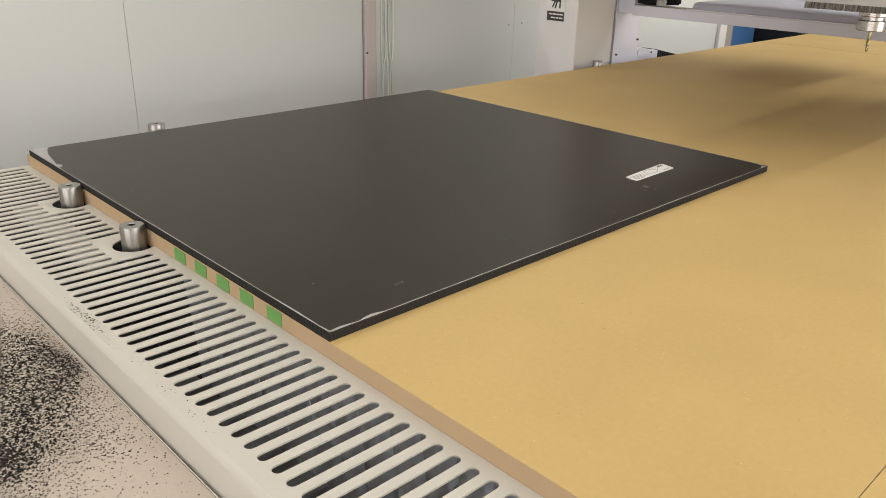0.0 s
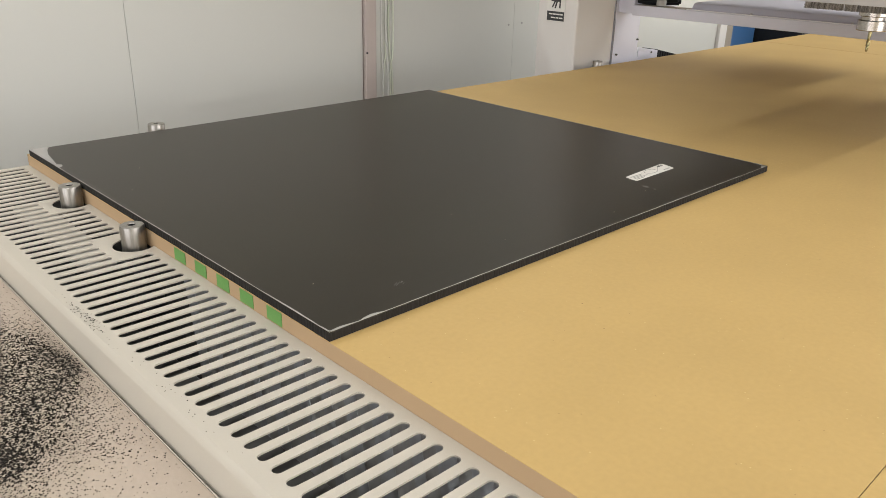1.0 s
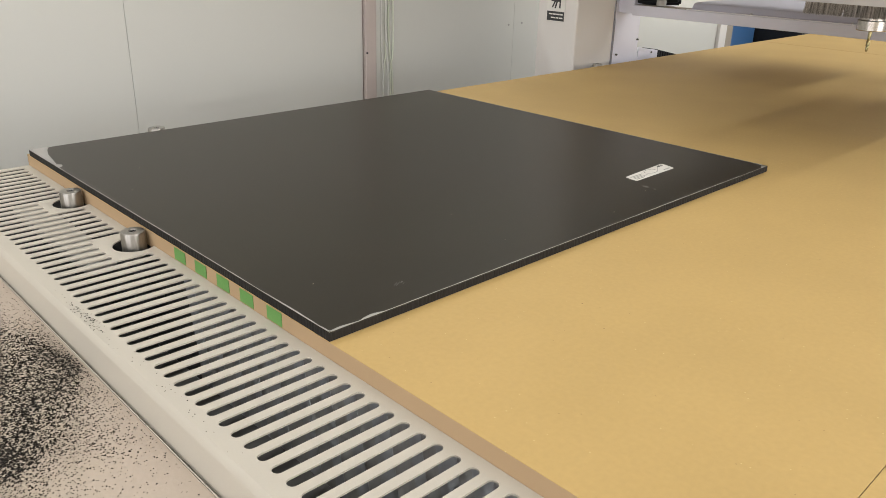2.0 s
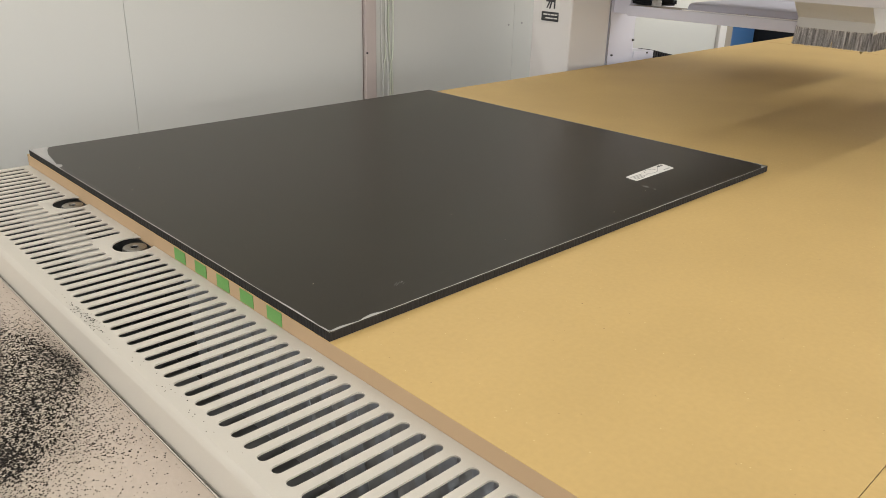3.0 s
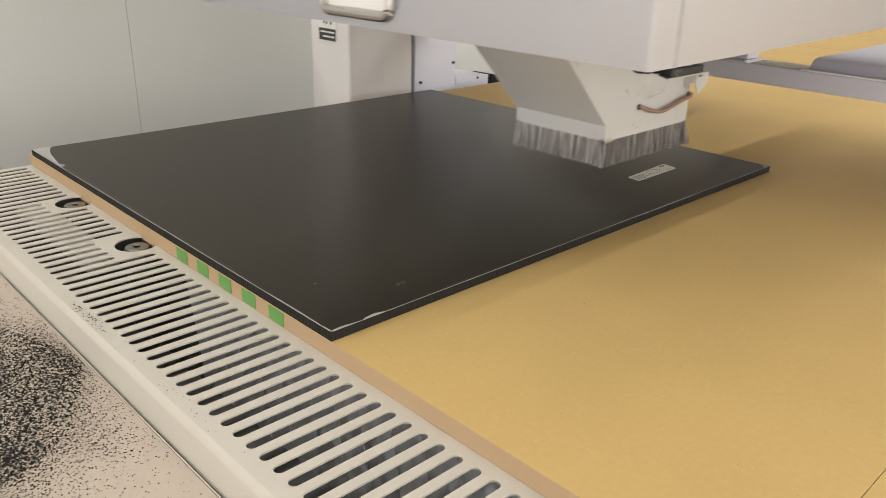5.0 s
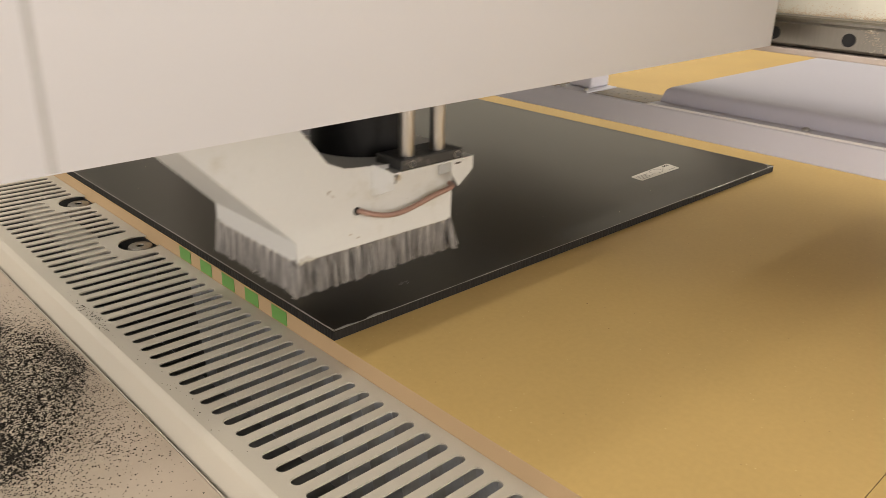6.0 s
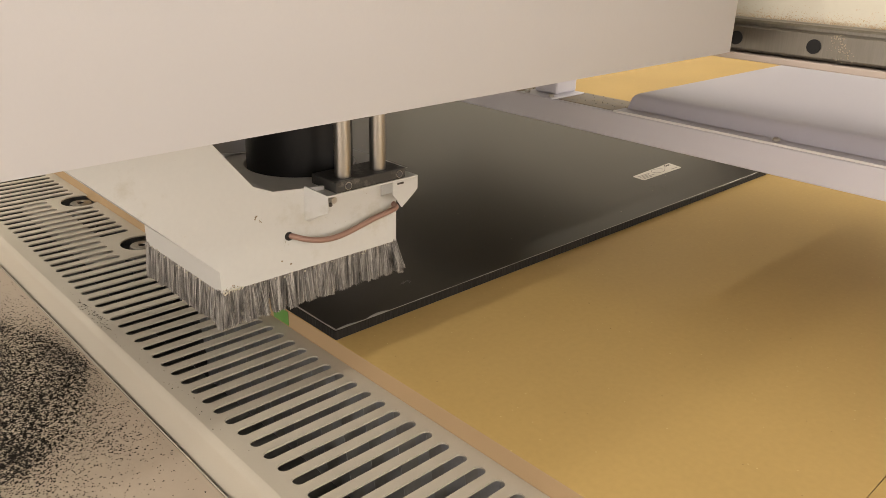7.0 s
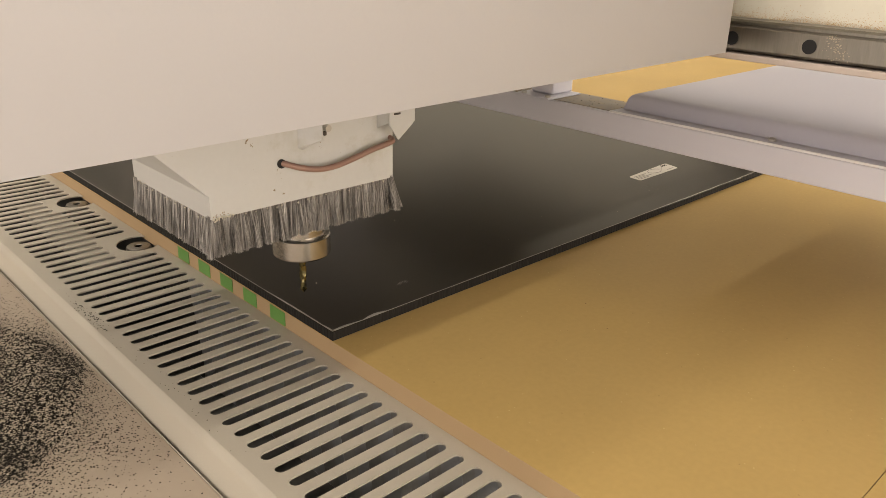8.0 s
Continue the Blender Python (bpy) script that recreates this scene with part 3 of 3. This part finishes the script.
part("corner_cover", prism([(0.600, 0.899), (0.696, 0.904), (0.696, 0.917), (0.600, 0.923)], "y", 0.0630, 0.0662), LILAC_PAINT, gantry)
for bx, bz in [(0.461, 0.9195), (0.587, 0.9640), (0.688, 0.911)]:
    part("bolt", prism([(bx + 0.0036 * math.cos(a), bz + 0.0036 * math.sin(a)) for a in [i * math.tau / 10 for i in range(10)]], "y", 0.0605, 0.0664), DARK_METAL, gantry)
sign = part("warning_sign", box(0.2155, 0.2168, 0.119, 0.196, 1.0395, 1.16, 0.0004, 1), STICKER, gantry, "white warning sign with black symbol and text panel")
part("text_panel", box(0.2148, 0.2154, 0.121, 0.194, 1.0415, 1.072), INK, sign)
for z, words in [(1.0630, [(0.1265, 0.137), (0.139, 0.154), (0.156, 0.168), (0.170, 0.186)]), (1.0515, [(0.1265, 0.142), (0.1445, 0.155), (0.157, 0.176)])]:
    for a, b in words:
        part("text_bar", box(0.2142, 0.2147, a, b, z - 0.0021, z + 0.0021), STICKER, sign)
for pts in ([(0.170, 1.084), (0.176, 1.084), (0.166, 1.104), (0.160, 1.104)], [(0.158, 1.082), (0.164, 1.082), (0.158, 1.104), (0.151, 1.104)], [(0.138, 1.083), (0.144, 1.083), (0.144, 1.105), (0.138, 1.105)], [(0.138, 1.104), (0.180, 1.104), (0.176, 1.112), (0.138, 1.112)], [(0.150, 1.113), (0.162, 1.113), (0.150, 1.135), (0.142, 1.135)]):
    part("symbol_bar", prism(pts, "x", 0.2148, 0.2154), INK, sign)
solid("gantry_rail", box(-0.1, 5.2, 0.066, 0.268, 0.0, 0.296, 0.004), LILAC_PAINT, "pale steel floor rail under the gantry column", "rail", "structure")
chain = part("cable_chain", prism([(0.745, 0.880), (0.745, 0.912), (1.30, 0.800), (1.30, 0.768)], "y", 0.083, 0.139), BLACK_RUBBER, gantry, "black ribbed energy chain")
for i in range(30):
    x, z = 0.748 + i * 0.0175, 0.8956 - i * 0.00355
    part("chain_link", prism([(x, z - 0.018), (x + 0.003, z + 0.019), (x + 0.014, z + 0.017), (x + 0.011, z - 0.020)], "y", 0.080, 0.142), BLACK_RUBBER, chain)

# Low cross bar with covers
part("cross_bar", box(0.435, 0.510, -2.30, 0.000, 1.0625, 1.0965, 0.002), LILAC_PAINT, gantry, "pale grey cross bar")
part("bar_bracket", box(0.450, 0.51, 0.001, 0.0662, 1.066, 1.120, 0.002), LILAC_PAINT, gantry)
part("dusty_deck", box(0.440, 0.508, -2.29, -0.003, 1.0967, 1.0974), DUSTY_TOP, gantry, "dusty top of the cross bar")


def cover_hump(y0, y1):
    """Pressed cover with steep sides on the bar."""
    bm = bmesh.new()
    lo = [(0.458, y0), (0.975, y0), (0.975, y1), (0.458, y1)]
    rows = []
    for inset, z in [(0.0, 1.0976), (0.004, 1.1130), (0.006, 1.1165), (0.010, 1.1192), (0.016, 1.1212)]:
        rows.append([bm.verts.new((x + (inset if x < 0.7 else -inset), y + (inset if y == min(y0, y1) else -inset), z)) for x, y in lo])
    for a, b in zip(rows, rows[1:]):
        for i in range(4):
            bm.faces.new((a[i], a[(i + 1) % 4], b[(i + 1) % 4], b[i]))
    bm.faces.new(rows[-1])
    ob = part("cover", bm, COVER_PAINT, gantry, "pale grey pressed cover", smooth=True)
    part("flange", box(0.4335, 0.460, y0 - 0.024, y1 + 0.004, 1.0976, 1.0990, 0.0004, 1), COVER_PAINT, ob)
    part("flange_lip", box(0.4325, 0.4350, y0 - 0.024, y1 + 0.004, 1.0970, 1.0996, 0.0004, 1), LIP_METAL, ob, "bright bare edge of the flange")
    k = 0
    while y1 - 0.21 - 0.3 * k > y0:
        part("screw", lathe([(0.0045, 1.0992), (0.0045, 1.1015), (0.003, 1.103)], 0.447, y1 - 0.21 - 0.3 * k, 12), STEEL, ob, smooth=True)
        k += 1


cover_hump(-2.0, -0.991)
rng = np.random.default_rng(8)
grains("deck_crumbs", [(rng.uniform(0.443, 0.505), rng.uniform(-0.985, -0.77), 1.0975, rng.uniform(0.0004, 0.0012)) for i in range(60)], CHIP, gantry, "dark crumbs on the dusty bar")
cover_hump(-0.76, -0.21)
foot = part("post_foot", box(0.424, 0.498, -0.890, -0.828, 1.0976, 1.1000, 0.001), LILAC_PAINT, gantry, "pale steel foot plate of a post")
part("post", box(0.448, 0.494, -0.878, -0.838, 1.1002, 1.215, 0.003), LILAC_PAINT, foot)
for sx, sy in [(0.433, -0.882), (0.433, -0.838), (0.490, -0.832)]:
    part("screw", lathe([(0.004, 1.100), (0.004, 1.1025), (0.002, 1.1035)], sx, sy, 10), STEEL, foot)
for a, b in [(0.0, 0.0), (0.012, 0.004), (-0.010, 0.010)]:
    part("cable", tube(bent([(0.47 + a, 0.06, 1.13 + b), (0.47 + a, 0.0, 1.108 + b), (0.485 + a, -0.06, 1.105 + b), (0.53 + a, -0.12, 1.107 + b)], 6), 0.007, 8), BLACK_RUBBER, gantry, "black cable")
part("connector", lathe([(0.012, 1.0976), (0.016, 1.100), (0.016, 1.116), (0.012, 1.120)], 0.460, -0.095, 20), DUCT_LIGHT, gantry, "grey round connector", smooth=True)

# Main beam with its lower rail
part("beam", box(0.335, 0.53, -2.30, 0.058, 1.2065, 1.95, 0.006), BEAM_PAINT, gantry, "cream beam with dust along its lower edge")
part("ledge", box(0.300, 0.334, -2.30, 0.10, 1.2045, 1.2105, 0.001), WALL_POST, gantry, "cream ledge under the rail")
rail_profile = [(0.334, 1.2125), (0.306, 1.2125), (0.303, 1.2150), (0.303, 1.2345), (0.309, 1.2365), (0.309, 1.2390), (0.312, 1.2410), (0.334, 1.2410)]
rail = part("guide_rail", prism([(x, z) for x, z in rail_profile], "y", -2.28, 0.05), RAIL_STEEL, gantry, "ground steel guide rail")
for i in range(-8, 16):
    y = -1.2065 - 0.0742 * i
    if -2.25 < y < 0:
        part("hole_plug", prism([(y + 0.0064 * math.cos(a), 1.2240 + 0.0064 * math.sin(a)) for a in [j * math.tau / 20 for j in range(20)]], "x", 0.3018, 0.304), BLACK_RUBBER, rail)
rng = np.random.default_rng(3)
spots = []
for i in range(80):
    z = rng.uniform(1.2130, 1.236)
    spots.append((0.3026, rng.normal(-1.304 + (z - 1.22) * 0.2, 0.0042), z, rng.uniform(0.0003, 0.0009)))
grains("dust_crumbs", spots, PALE_CHIP, gantry, "pale dust crumbs stuck to the rail")
spots = [(0.3347, rng.uniform(-2.2, -0.6), 1.2412 + abs(rng.normal(0, rng.choice([0.0018, 0.0055]))), rng.uniform(0.00010, 0.0004)) for i in range(16000)]
grains("rust_specks", spots, material("brown_specks", (0.50, 0.32, 0.15), 0.8, vary=0.4, scale=300, bump=0.0), gantry, "brown specks along the beam's lower edge")

# Head housing
HX0, HX1, HY0, HY1, HZ0, HZ1 = -0.4515, 0.258, -1.227, -0.475, 1.2105, 1.80
bm = bmesh.new()
own = box(HX0, HX1, HY0, HY1, HZ0, HZ1)
own.faces.ensure_lookup_table()
bottom = [f for f in own.faces if f.calc_center_median().z < HZ0 + 0.001]
bmesh.ops.delete(own, geom=bottom, context='FACES_ONLY')
upright = [e for e in own.edges if abs(e.verts[0].co.z - e.verts[1].co.z) > 0.1]
bmesh.ops.bevel(own, geom=upright, offset=0.0045, segments=4, affect='EDGES', profile=0.5)
for v in own.verts:
    if v.co.z < 1.3:
        v.co.z += 0.006 * (v.co.x - HX0) / (HX1 - HX0)
joined(bm, own)
head = part("head_housing", bm, WHITE_PAINT, gantry, "large white housing of the milling head", smooth=True)
sol = head.modifiers.new("sheet", 'SOLIDIFY')
sol.thickness, sol.offset = 0.004, -1
part("panel_seam", box(-0.4132, -0.4106, HY0 - 0.0003, HY0 + 0.0004, HZ0 + 0.001, HZ1), SEAM_GREY, head, "grey seam of the side panel")
pull = []
for cy, cz, a0 in [(-0.895, 1.2395, 180), (-0.797, 1.2395, 270), (-0.797, 1.2855, 0), (-0.895, 1.2855, 90)]:
    for i in range(6):
        a = radians(a0 + 18 * i)
        pull.append((HX0 - 0.006, cy + 0.014 * math.cos(a), cz + 0.014 * math.sin(a)))
part("pull_handle", tube(pull + pull[:2], 0.006, 10), STEEL, head, "steel frame of the recessed pull handle", smooth=True)
part("pull_dish", box(HX0 - 0.003, HX0 - 0.0005, -0.905, -0.787, 1.230, 1.295, 0.001, 1), STICKER, head, "recessed dish of the handle")

# Spindle and tool: kept at their lowest place
SX, SY = 0.003, -0.905
spindle = thing("spindle", "", "")
for key in list(spindle.keys()):
    del spindle[key]
spindle.parent = gantry
part("spindle_body", lathe([(0.052, 1.0640), (0.057, 1.0660), (0.057, 1.50)], 0.023, -0.872, 48), BLACK_RUBBER, spindle, "black spindle body", smooth=True)
part("tool_holder", lathe([(0.022, 1.0620), (0.024, 1.0465), (0.0315, 1.0445), (0.0315, 1.0345), (0.027, 1.0325), (0.027, 1.0275), (0.0315, 1.0255), (0.0315, 1.0185), (0.026, 1.0165), (0.026, 1.0085)], SX, SY, 48), NUT_STEEL, spindle, "steel tool holder with grooved flange", smooth=True)
part("collet_nut", lathe([(0.024, 1.0095), (0.0300, 1.0090), (0.0312, 1.0075), (0.0312, 0.9875), (0.0300, 0.9860), (0.012, 0.9855)], SX, SY, 48), NUT_STEEL, spindle, "bright steel collet nut", smooth=True)
bm = bmesh.new()
turns, rings = 10, []
for i in range(25):
    z = 0.9858 - 0.0475 * i / 24
    r = 0.0039 if i < 22 else 0.0039 * (24.6 - i) / 2.6
    rings.append([bm.verts.new((SX + r * (1 - 0.38 * (i > 7) * (math.sin(a * math.tau / turns * 2 + i * 0.5) > 0)) * math.cos(a * math.tau / turns), SY + r * (1 - 0.38 * (i > 7) * (math.sin(a * math.tau / turns * 2 + i * 0.5) > 0)) * math.sin(a * math.tau / turns), z)) for a in range(turns)])
for lo, hi in zip(rings, rings[1:]):
    for i in range(turns):
        bm.faces.new((lo[i], lo[(i + 1) % turns], hi[(i + 1) % turns], hi[i]))
bm.faces.new(rings[-1])
part("router_bit", bm, BIT_COAT, spindle, "coated spiral router bit", smooth=True)

# Dust hood: kept at its lowest place
hood = thing("dust_hood", "", "")
for key in list(hood.keys()):
    del hood[key]
hood.parent = gantry
HA, HB, HF, HK = -0.128, 0.081, -0.965, -0.803
CHUTE_L, CHUTE_R = (-0.306, 1.200), (-0.172, 1.200)
face = [(HA, 1.0), (HB, 1.0), (HB, 1.0690), (0.060, 1.0745), (0.002, 1.0795), (-0.030, 1.0825), (-0.068, 1.0862), (-0.088, 1.0950), CHUTE_R, CHUTE_L, (HA, 1.0210)]
bm = prism(face, "y", HF, HF + 0.003)
part("front_sheet", bm, HOOD_PAINT, hood, "white painted hood side")
back = [(HA, 1.0), (HB, 1.0), (HB, 1.0690), (-0.068, 1.0862), (-0.088, 1.0950), CHUTE_R, CHUTE_L, (HA, 1.0210)]
part("rear_sheet", prism(back, "y", HK - 0.003, HK), HOOD_PAINT, hood)
part("skirt", box(HA, HA + 0.003, HF + 0.003, HK - 0.003, 1.0, 1.021), HOOD_PAINT, hood)
part("chute_floor", prism([(HA, 1.0210), (HA + 0.003, 1.0215), (CHUTE_L[0] + 0.004, 1.200), CHUTE_L], "y", HF + 0.003, HK - 0.003), HOOD_PAINT, hood, "sloping white chute sheet")
part("chute_roof", prism([(-0.068, 1.0862), (-0.070, 1.0837), (-0.091, 1.0925), (CHUTE_R[0] - 0.004, 1.200), CHUTE_R, (-0.088, 1.0950)], "y", HF + 0.003, HK - 0.003), HOOD_PAINT, hood)
part("end_sheet", box(HB - 0.003, HB, HF + 0.003, HK - 0.003, 1.0, 1.0650), HOOD_PAINT, hood)
bm = bmesh.new()
DECK = 1.0785
edge = loop_edges(bm, [(-0.066, HF + 0.003), (0.100, HF + 0.003), (0.100, HK - 0.003), (-0.066, HK - 0.003)], DECK)
edge += loop_edges(bm, [(0.024 + 0.0605 * math.cos(i * math.tau / 48), -0.871 + 0.0605 * math.sin(i * math.tau / 48)) for i in range(48)], DECK)
bmesh.ops.triangle_fill(bm, use_beauty=True, use_dissolve=False, edges=edge)
part("deck", bm, HOOD_PAINT, hood, "hood top with a round opening")
HP = HF - 0.020
BLOCK = dusty("worn_black_steel", (0.030, 0.029, 0.028), (0.26, 0.24, 0.21), 0.5, 0.52, 0.78, 45)
block = part("rod_block", box(-0.0105, 0.0770, HP, HP + 0.042, 1.0772, 1.0885, 0.0013), BLOCK, hood, "blackened steel clamp block with worn edges")
for x in (0.004, 0.0685):
    part("socket_screw", prism([(x + 0.0032 * math.cos(a), 1.0828 + 0.0032 * math.sin(a)) for a in [i * math.tau / 12 for i in range(12)]], "y", HP - 0.001, HP + 0.002), DUCT, block)
    part("screw_rim", tube([(x + 0.0036 * math.cos(a), HP - 0.0003, 1.0828 + 0.0036 * math.sin(a)) for a in [i * math.tau / 12 for i in range(13)]], 0.0005, 5), STEEL, block)
for x in (0.0077, 0.0510):
    part("guide_rod", lathe([(0.0079, 1.0887), (0.0082, 1.091), (0.0082, 1.40)], x, HP + 0.0135, 28), STEEL, hood, "bright steel guide rod", smooth=True)
part("block_shelf", box(-0.0200, 0.0940, HP, HF - 0.0002, 1.0752, 1.0770), HOOD_PAINT, hood)
gusset = bmesh.new()
ga = [(-0.0340, HF - 0.0003, 1.0850), (-0.0205, HP, 1.0768), (-0.0205, HP, 1.0600), (-0.0300, HF - 0.0003, 1.0480), (-0.0345, HF - 0.0003, 1.0505)]
lo = [gusset.verts.new(p) for p in ga]
hi = [gusset.verts.new((x + 0.0012, y + 0.0008 if k in (1, 2) else y, z)) for k, (x, y, z) in enumerate(ga)]
gusset.faces.new(lo)
gusset.faces.new(hi)
for k in range(5):
    gusset.faces.new((lo[k], lo[(k + 1) % 5], hi[(k + 1) % 5], hi[k]))
part("gusset", gusset, HOOD_PAINT, hood, "folded white gusset beside the clamp block")
part("flap", prism([(0.0605, 1.0750), (0.0940, 1.0750), (0.0940, 1.0625), (0.0900, 1.0590), (0.0725, 1.0455), (0.0605, 1.0620)], "y", HP, HP + 0.0016, bevel=0.0004), HOOD_PAINT, hood, "folded white flap under the clamp block")
part("flap_web", prism([(HP + 0.0018, 1.0750), (HF - 0.0002, 1.0750), (HF - 0.0002, 1.0560), (HP + 0.0018, 1.0640)], "x", 0.0605, 0.0618), HOOD_PAINT, hood)
part("bracket_screw", prism([(-0.003 + 0.0034 * math.cos(a), 1.0655 + 0.0034 * math.sin(a)) for a in [i * math.tau / 12 for i in range(12)]], "y", HF - 0.006, HF), STEEL, hood)
part("slot_mark", box(-0.0055, -0.0015, HF - 0.0010, HF + 0.001, 1.0575, 1.0625, 0.0008, 1), DARK_METAL, hood)
part("slot_mark", box(0.0660, 0.0745, HP - 0.0008, HP + 0.0005, 1.0715, 1.0735, 0.0004, 1), DARK_METAL, hood)
GRIME = material("brown_grime", (0.30, 0.23, 0.15), 0.7, vary=0.4, scale=400, bump=0.0)
GLUE = material("pale_glue", (0.62, 0.59, 0.50), 0.5, vary=0.2, scale=300, bump=0.0)
rng = np.random.default_rng(21)
spots = []
for mx, mz, n, sx, sz, q0 in [(-0.0872, 1.0690, 12, 0.0007, 0.0034, 0.0009), (-0.0835, 1.0610, 8, 0.0012, 0.0010, 0.0005), (-0.062, 1.0144, 3, 0.0012, 0.0008, 0.0009), (-0.0530, 1.0092, 4, 0.0012, 0.0008, 0.0009),
                              (-0.0560, 1.0300, 10, 0.0020, 0.0030, 0.0004), (-0.118, 1.0030, 14, 0.005, 0.0012, 0.0006), (-0.0100, 1.0500, 5, 0.001, 0.003, 0.0005), (0.02, 1.04, 16, 0.05, 0.02, 0.00022), (-0.14, 1.09, 8, 0.03, 0.03, 0.00022)]:
    for i in range(n):
        spots.append((mx + rng.normal(0, sx), HF - 0.00005, mz + rng.normal(0, sz), q0 * rng.uniform(0.5, 1.3)))
grains("grime_spots", [p for p in spots if 1.001 < p[2] < 1.0680 or p[0] < -0.1], GRIME, hood, "brown grime spots on the hood")
grains("glue_spots", [(rng.uniform(HA, HB), HF - 0.0005, 0.9985 + rng.normal(0, 0.0012), rng.uniform(0.0004, 0.0014)) for i in range(34)] + [(HA - 0.0004, rng.uniform(HF, HK), 0.9985 + rng.normal(0, 0.0012), rng.uniform(0.0004, 0.0014)) for i in range(26)] + [(HA + abs(rng.normal(0.012, 0.008)), HF - 0.0006, 1.0 + rng.normal(0, 0.0010), rng.uniform(0.0006, 0.0018)) for i in range(24)], GLUE, hood, "pale glue spots along the bristle roots")
part("tube_grommet", prism([(-0.0535 + 0.0044 * math.cos(a), 1.0385 + 0.0044 * math.sin(a)) for a in [i * math.tau / 14 for i in range(14)]], "y", HF - 0.0012, HF + 0.001), BLACK_RUBBER, hood)
part("air_tube", tube(bent([(-0.0545, HF + 0.006, 1.0390), (-0.0500, HF - 0.002, 1.0380), (-0.0368, HF - 0.008, 1.0332), (-0.0181, HF - 0.009, 1.0288), (0.0015, HF - 0.009, 1.0284), (0.0259, HF - 0.008, 1.0322), (0.0469, HF - 0.008, 1.0368), (0.0686, HF - 0.008, 1.0402), (0.0760, HF - 0.006, 1.0420), (0.0775, HF + 0.004, 1.0440)], 6), 0.0029, 12), COPPER, hood, "thin brown air tube", smooth=True)


def brush(name, x0, y0, x1, y1, ox, oy, seed):
    """Rows of stiff bristles hanging from an edge, leaning outwards (ox, oy)."""
    rng = np.random.default_rng(seed)
    run = math.hypot(x1 - x0, y1 - y0)
    verts, faces = [], []
    ux, uy = (x1 - x0) / run, (y1 - y0) / run
    tufts = max(2, int(run / 0.0036))
    for k in range(tufts):
        mid = (k + 0.5 + rng.uniform(-0.2, 0.2)) / tufts
        endness = max(0.0, (mid - 0.93) / 0.07) - max(0.0, (0.05 - mid) / 0.05) * 0.6
        lean = rng.uniform(0.0, 0.0050)
        along = rng.normal(0, 0.0021) + endness * rng.uniform(0.002, 0.012)
        long = 0.0362 + rng.normal(0, 0.0005) - abs(endness) * rng.uniform(0, 0.003)
        for i in range(110):
            u = mid + rng.normal(0, 0.36) / tufts
            off = rng.uniform(-0.006, 0.0)
            tx, ty = x0 + (x1 - x0) * u + ox * off, y0 + (y1 - y0) * u + oy * off
            fan = rng.normal(0, 0.0010)
            bx, by = tx + ux * (along + fan) + ox * (lean + rng.normal(0, 0.0007)), ty + uy * (along + fan) + oy * (lean + rng.normal(0, 0.0007))
            drop = long + rng.normal(0, 0.0006)
            q = rng.uniform(0.00016, 0.00030)
            b = len(verts)
            for px, py, pz, w in ((tx, ty, 1.0025, 1.0), (bx, by, 1.0 - drop, 0.7)):
                for j in range(3):
                    a = j * 2.094
                    verts.append((px + q * w * math.cos(a), py + q * w * math.sin(a), pz))
            for j in range(3):
                faces.append((b + j, b + (j + 1) % 3, b + 3 + (j + 1) % 3, b + 3 + j))
    me = bpy.data.meshes.new(name)
    me.from_pydata(verts, [], faces)
    me.materials.append(BRISTLE)
    ob = new(name, me)
    ob.parent = hood
    ob["label"] = "fringe of grey nylon bristles"
    return ob


brush("brush", HA, HF + 0.001, HB, HF + 0.001, 0, -1, 1)
brush("brush", HA + 0.001, HK, HA + 0.001, HF, -1, 0, 2)
brush("brush", HA, HK - 0.001, HB, HK - 0.001, 0, 1, 3)
brush("brush", HB - 0.001, HK, HB - 0.001, HF, 1, 0, 4)


# ---- what moves ----
RUN = [(0.0, 1.536), (2.7, 1.536), (2.8, 1.534), (3.0, 1.507), (3.5, 1.312), (4.0, 1.073), (4.5, 0.834), (4.7, 0.736), (5.3, 0.428), (5.8, 0.171), (6.0, 0.084),
       (6.1, 0.051), (6.2, 0.025), (6.35, 0.004), (6.5, 0.0), (7.0, 0.0), (8.0, 0.0)]


def run_at(t):
    for (a, x), (b, y) in zip(RUN, RUN[1:]):
        if a <= t <= b:
            return x + (y - x) * (t - a) / (b - a)
    return 0.0


def lift(t):
    """Height of the spindle above its lowest place, falling with the run."""
    return 0.0925 * run_at(t)


def hood_lift(t):
    for (a, x), (b, y) in zip(HOOD, HOOD[1:]):
        if a <= t <= b:
            return x + (y - x) * (t - a) / (b - a)
    return 0.0


HOOD = [(0.0, 0.070), (1.9, 0.070), (2.3, -0.003), (7.2, -0.003), (7.3, -0.002), (7.4, 0.011), (7.5, 0.0425), (7.6, 0.0695), (7.7, 0.070), (8.0, 0.070)]


def motions():
    walk(gantry, [(t, pose(d, 0, 0)) for t, d in RUN])
    times = sorted({t for t, _ in RUN} | {t for t, _ in HOOD})
    walk(spindle, [(t, pose(0, -0.010 * run_at(t), lift(t))) for t in times])
    walk(hood, [(t, pose(0, -0.010 * run_at(t), lift(t) + hood_lift(t))) for t in times])
    for pin in pin_objects:
        x, y, z = pin.location
        walk(pin, [(0.0, pose(x, y, z)), (1.85, pose(x, y, z)), (2.1, pose(x, y, z - 0.022)), (2.3, pose(x, y, z - 0.0345)), (8.0, pose(x, y, z - 0.0345))])


motions()
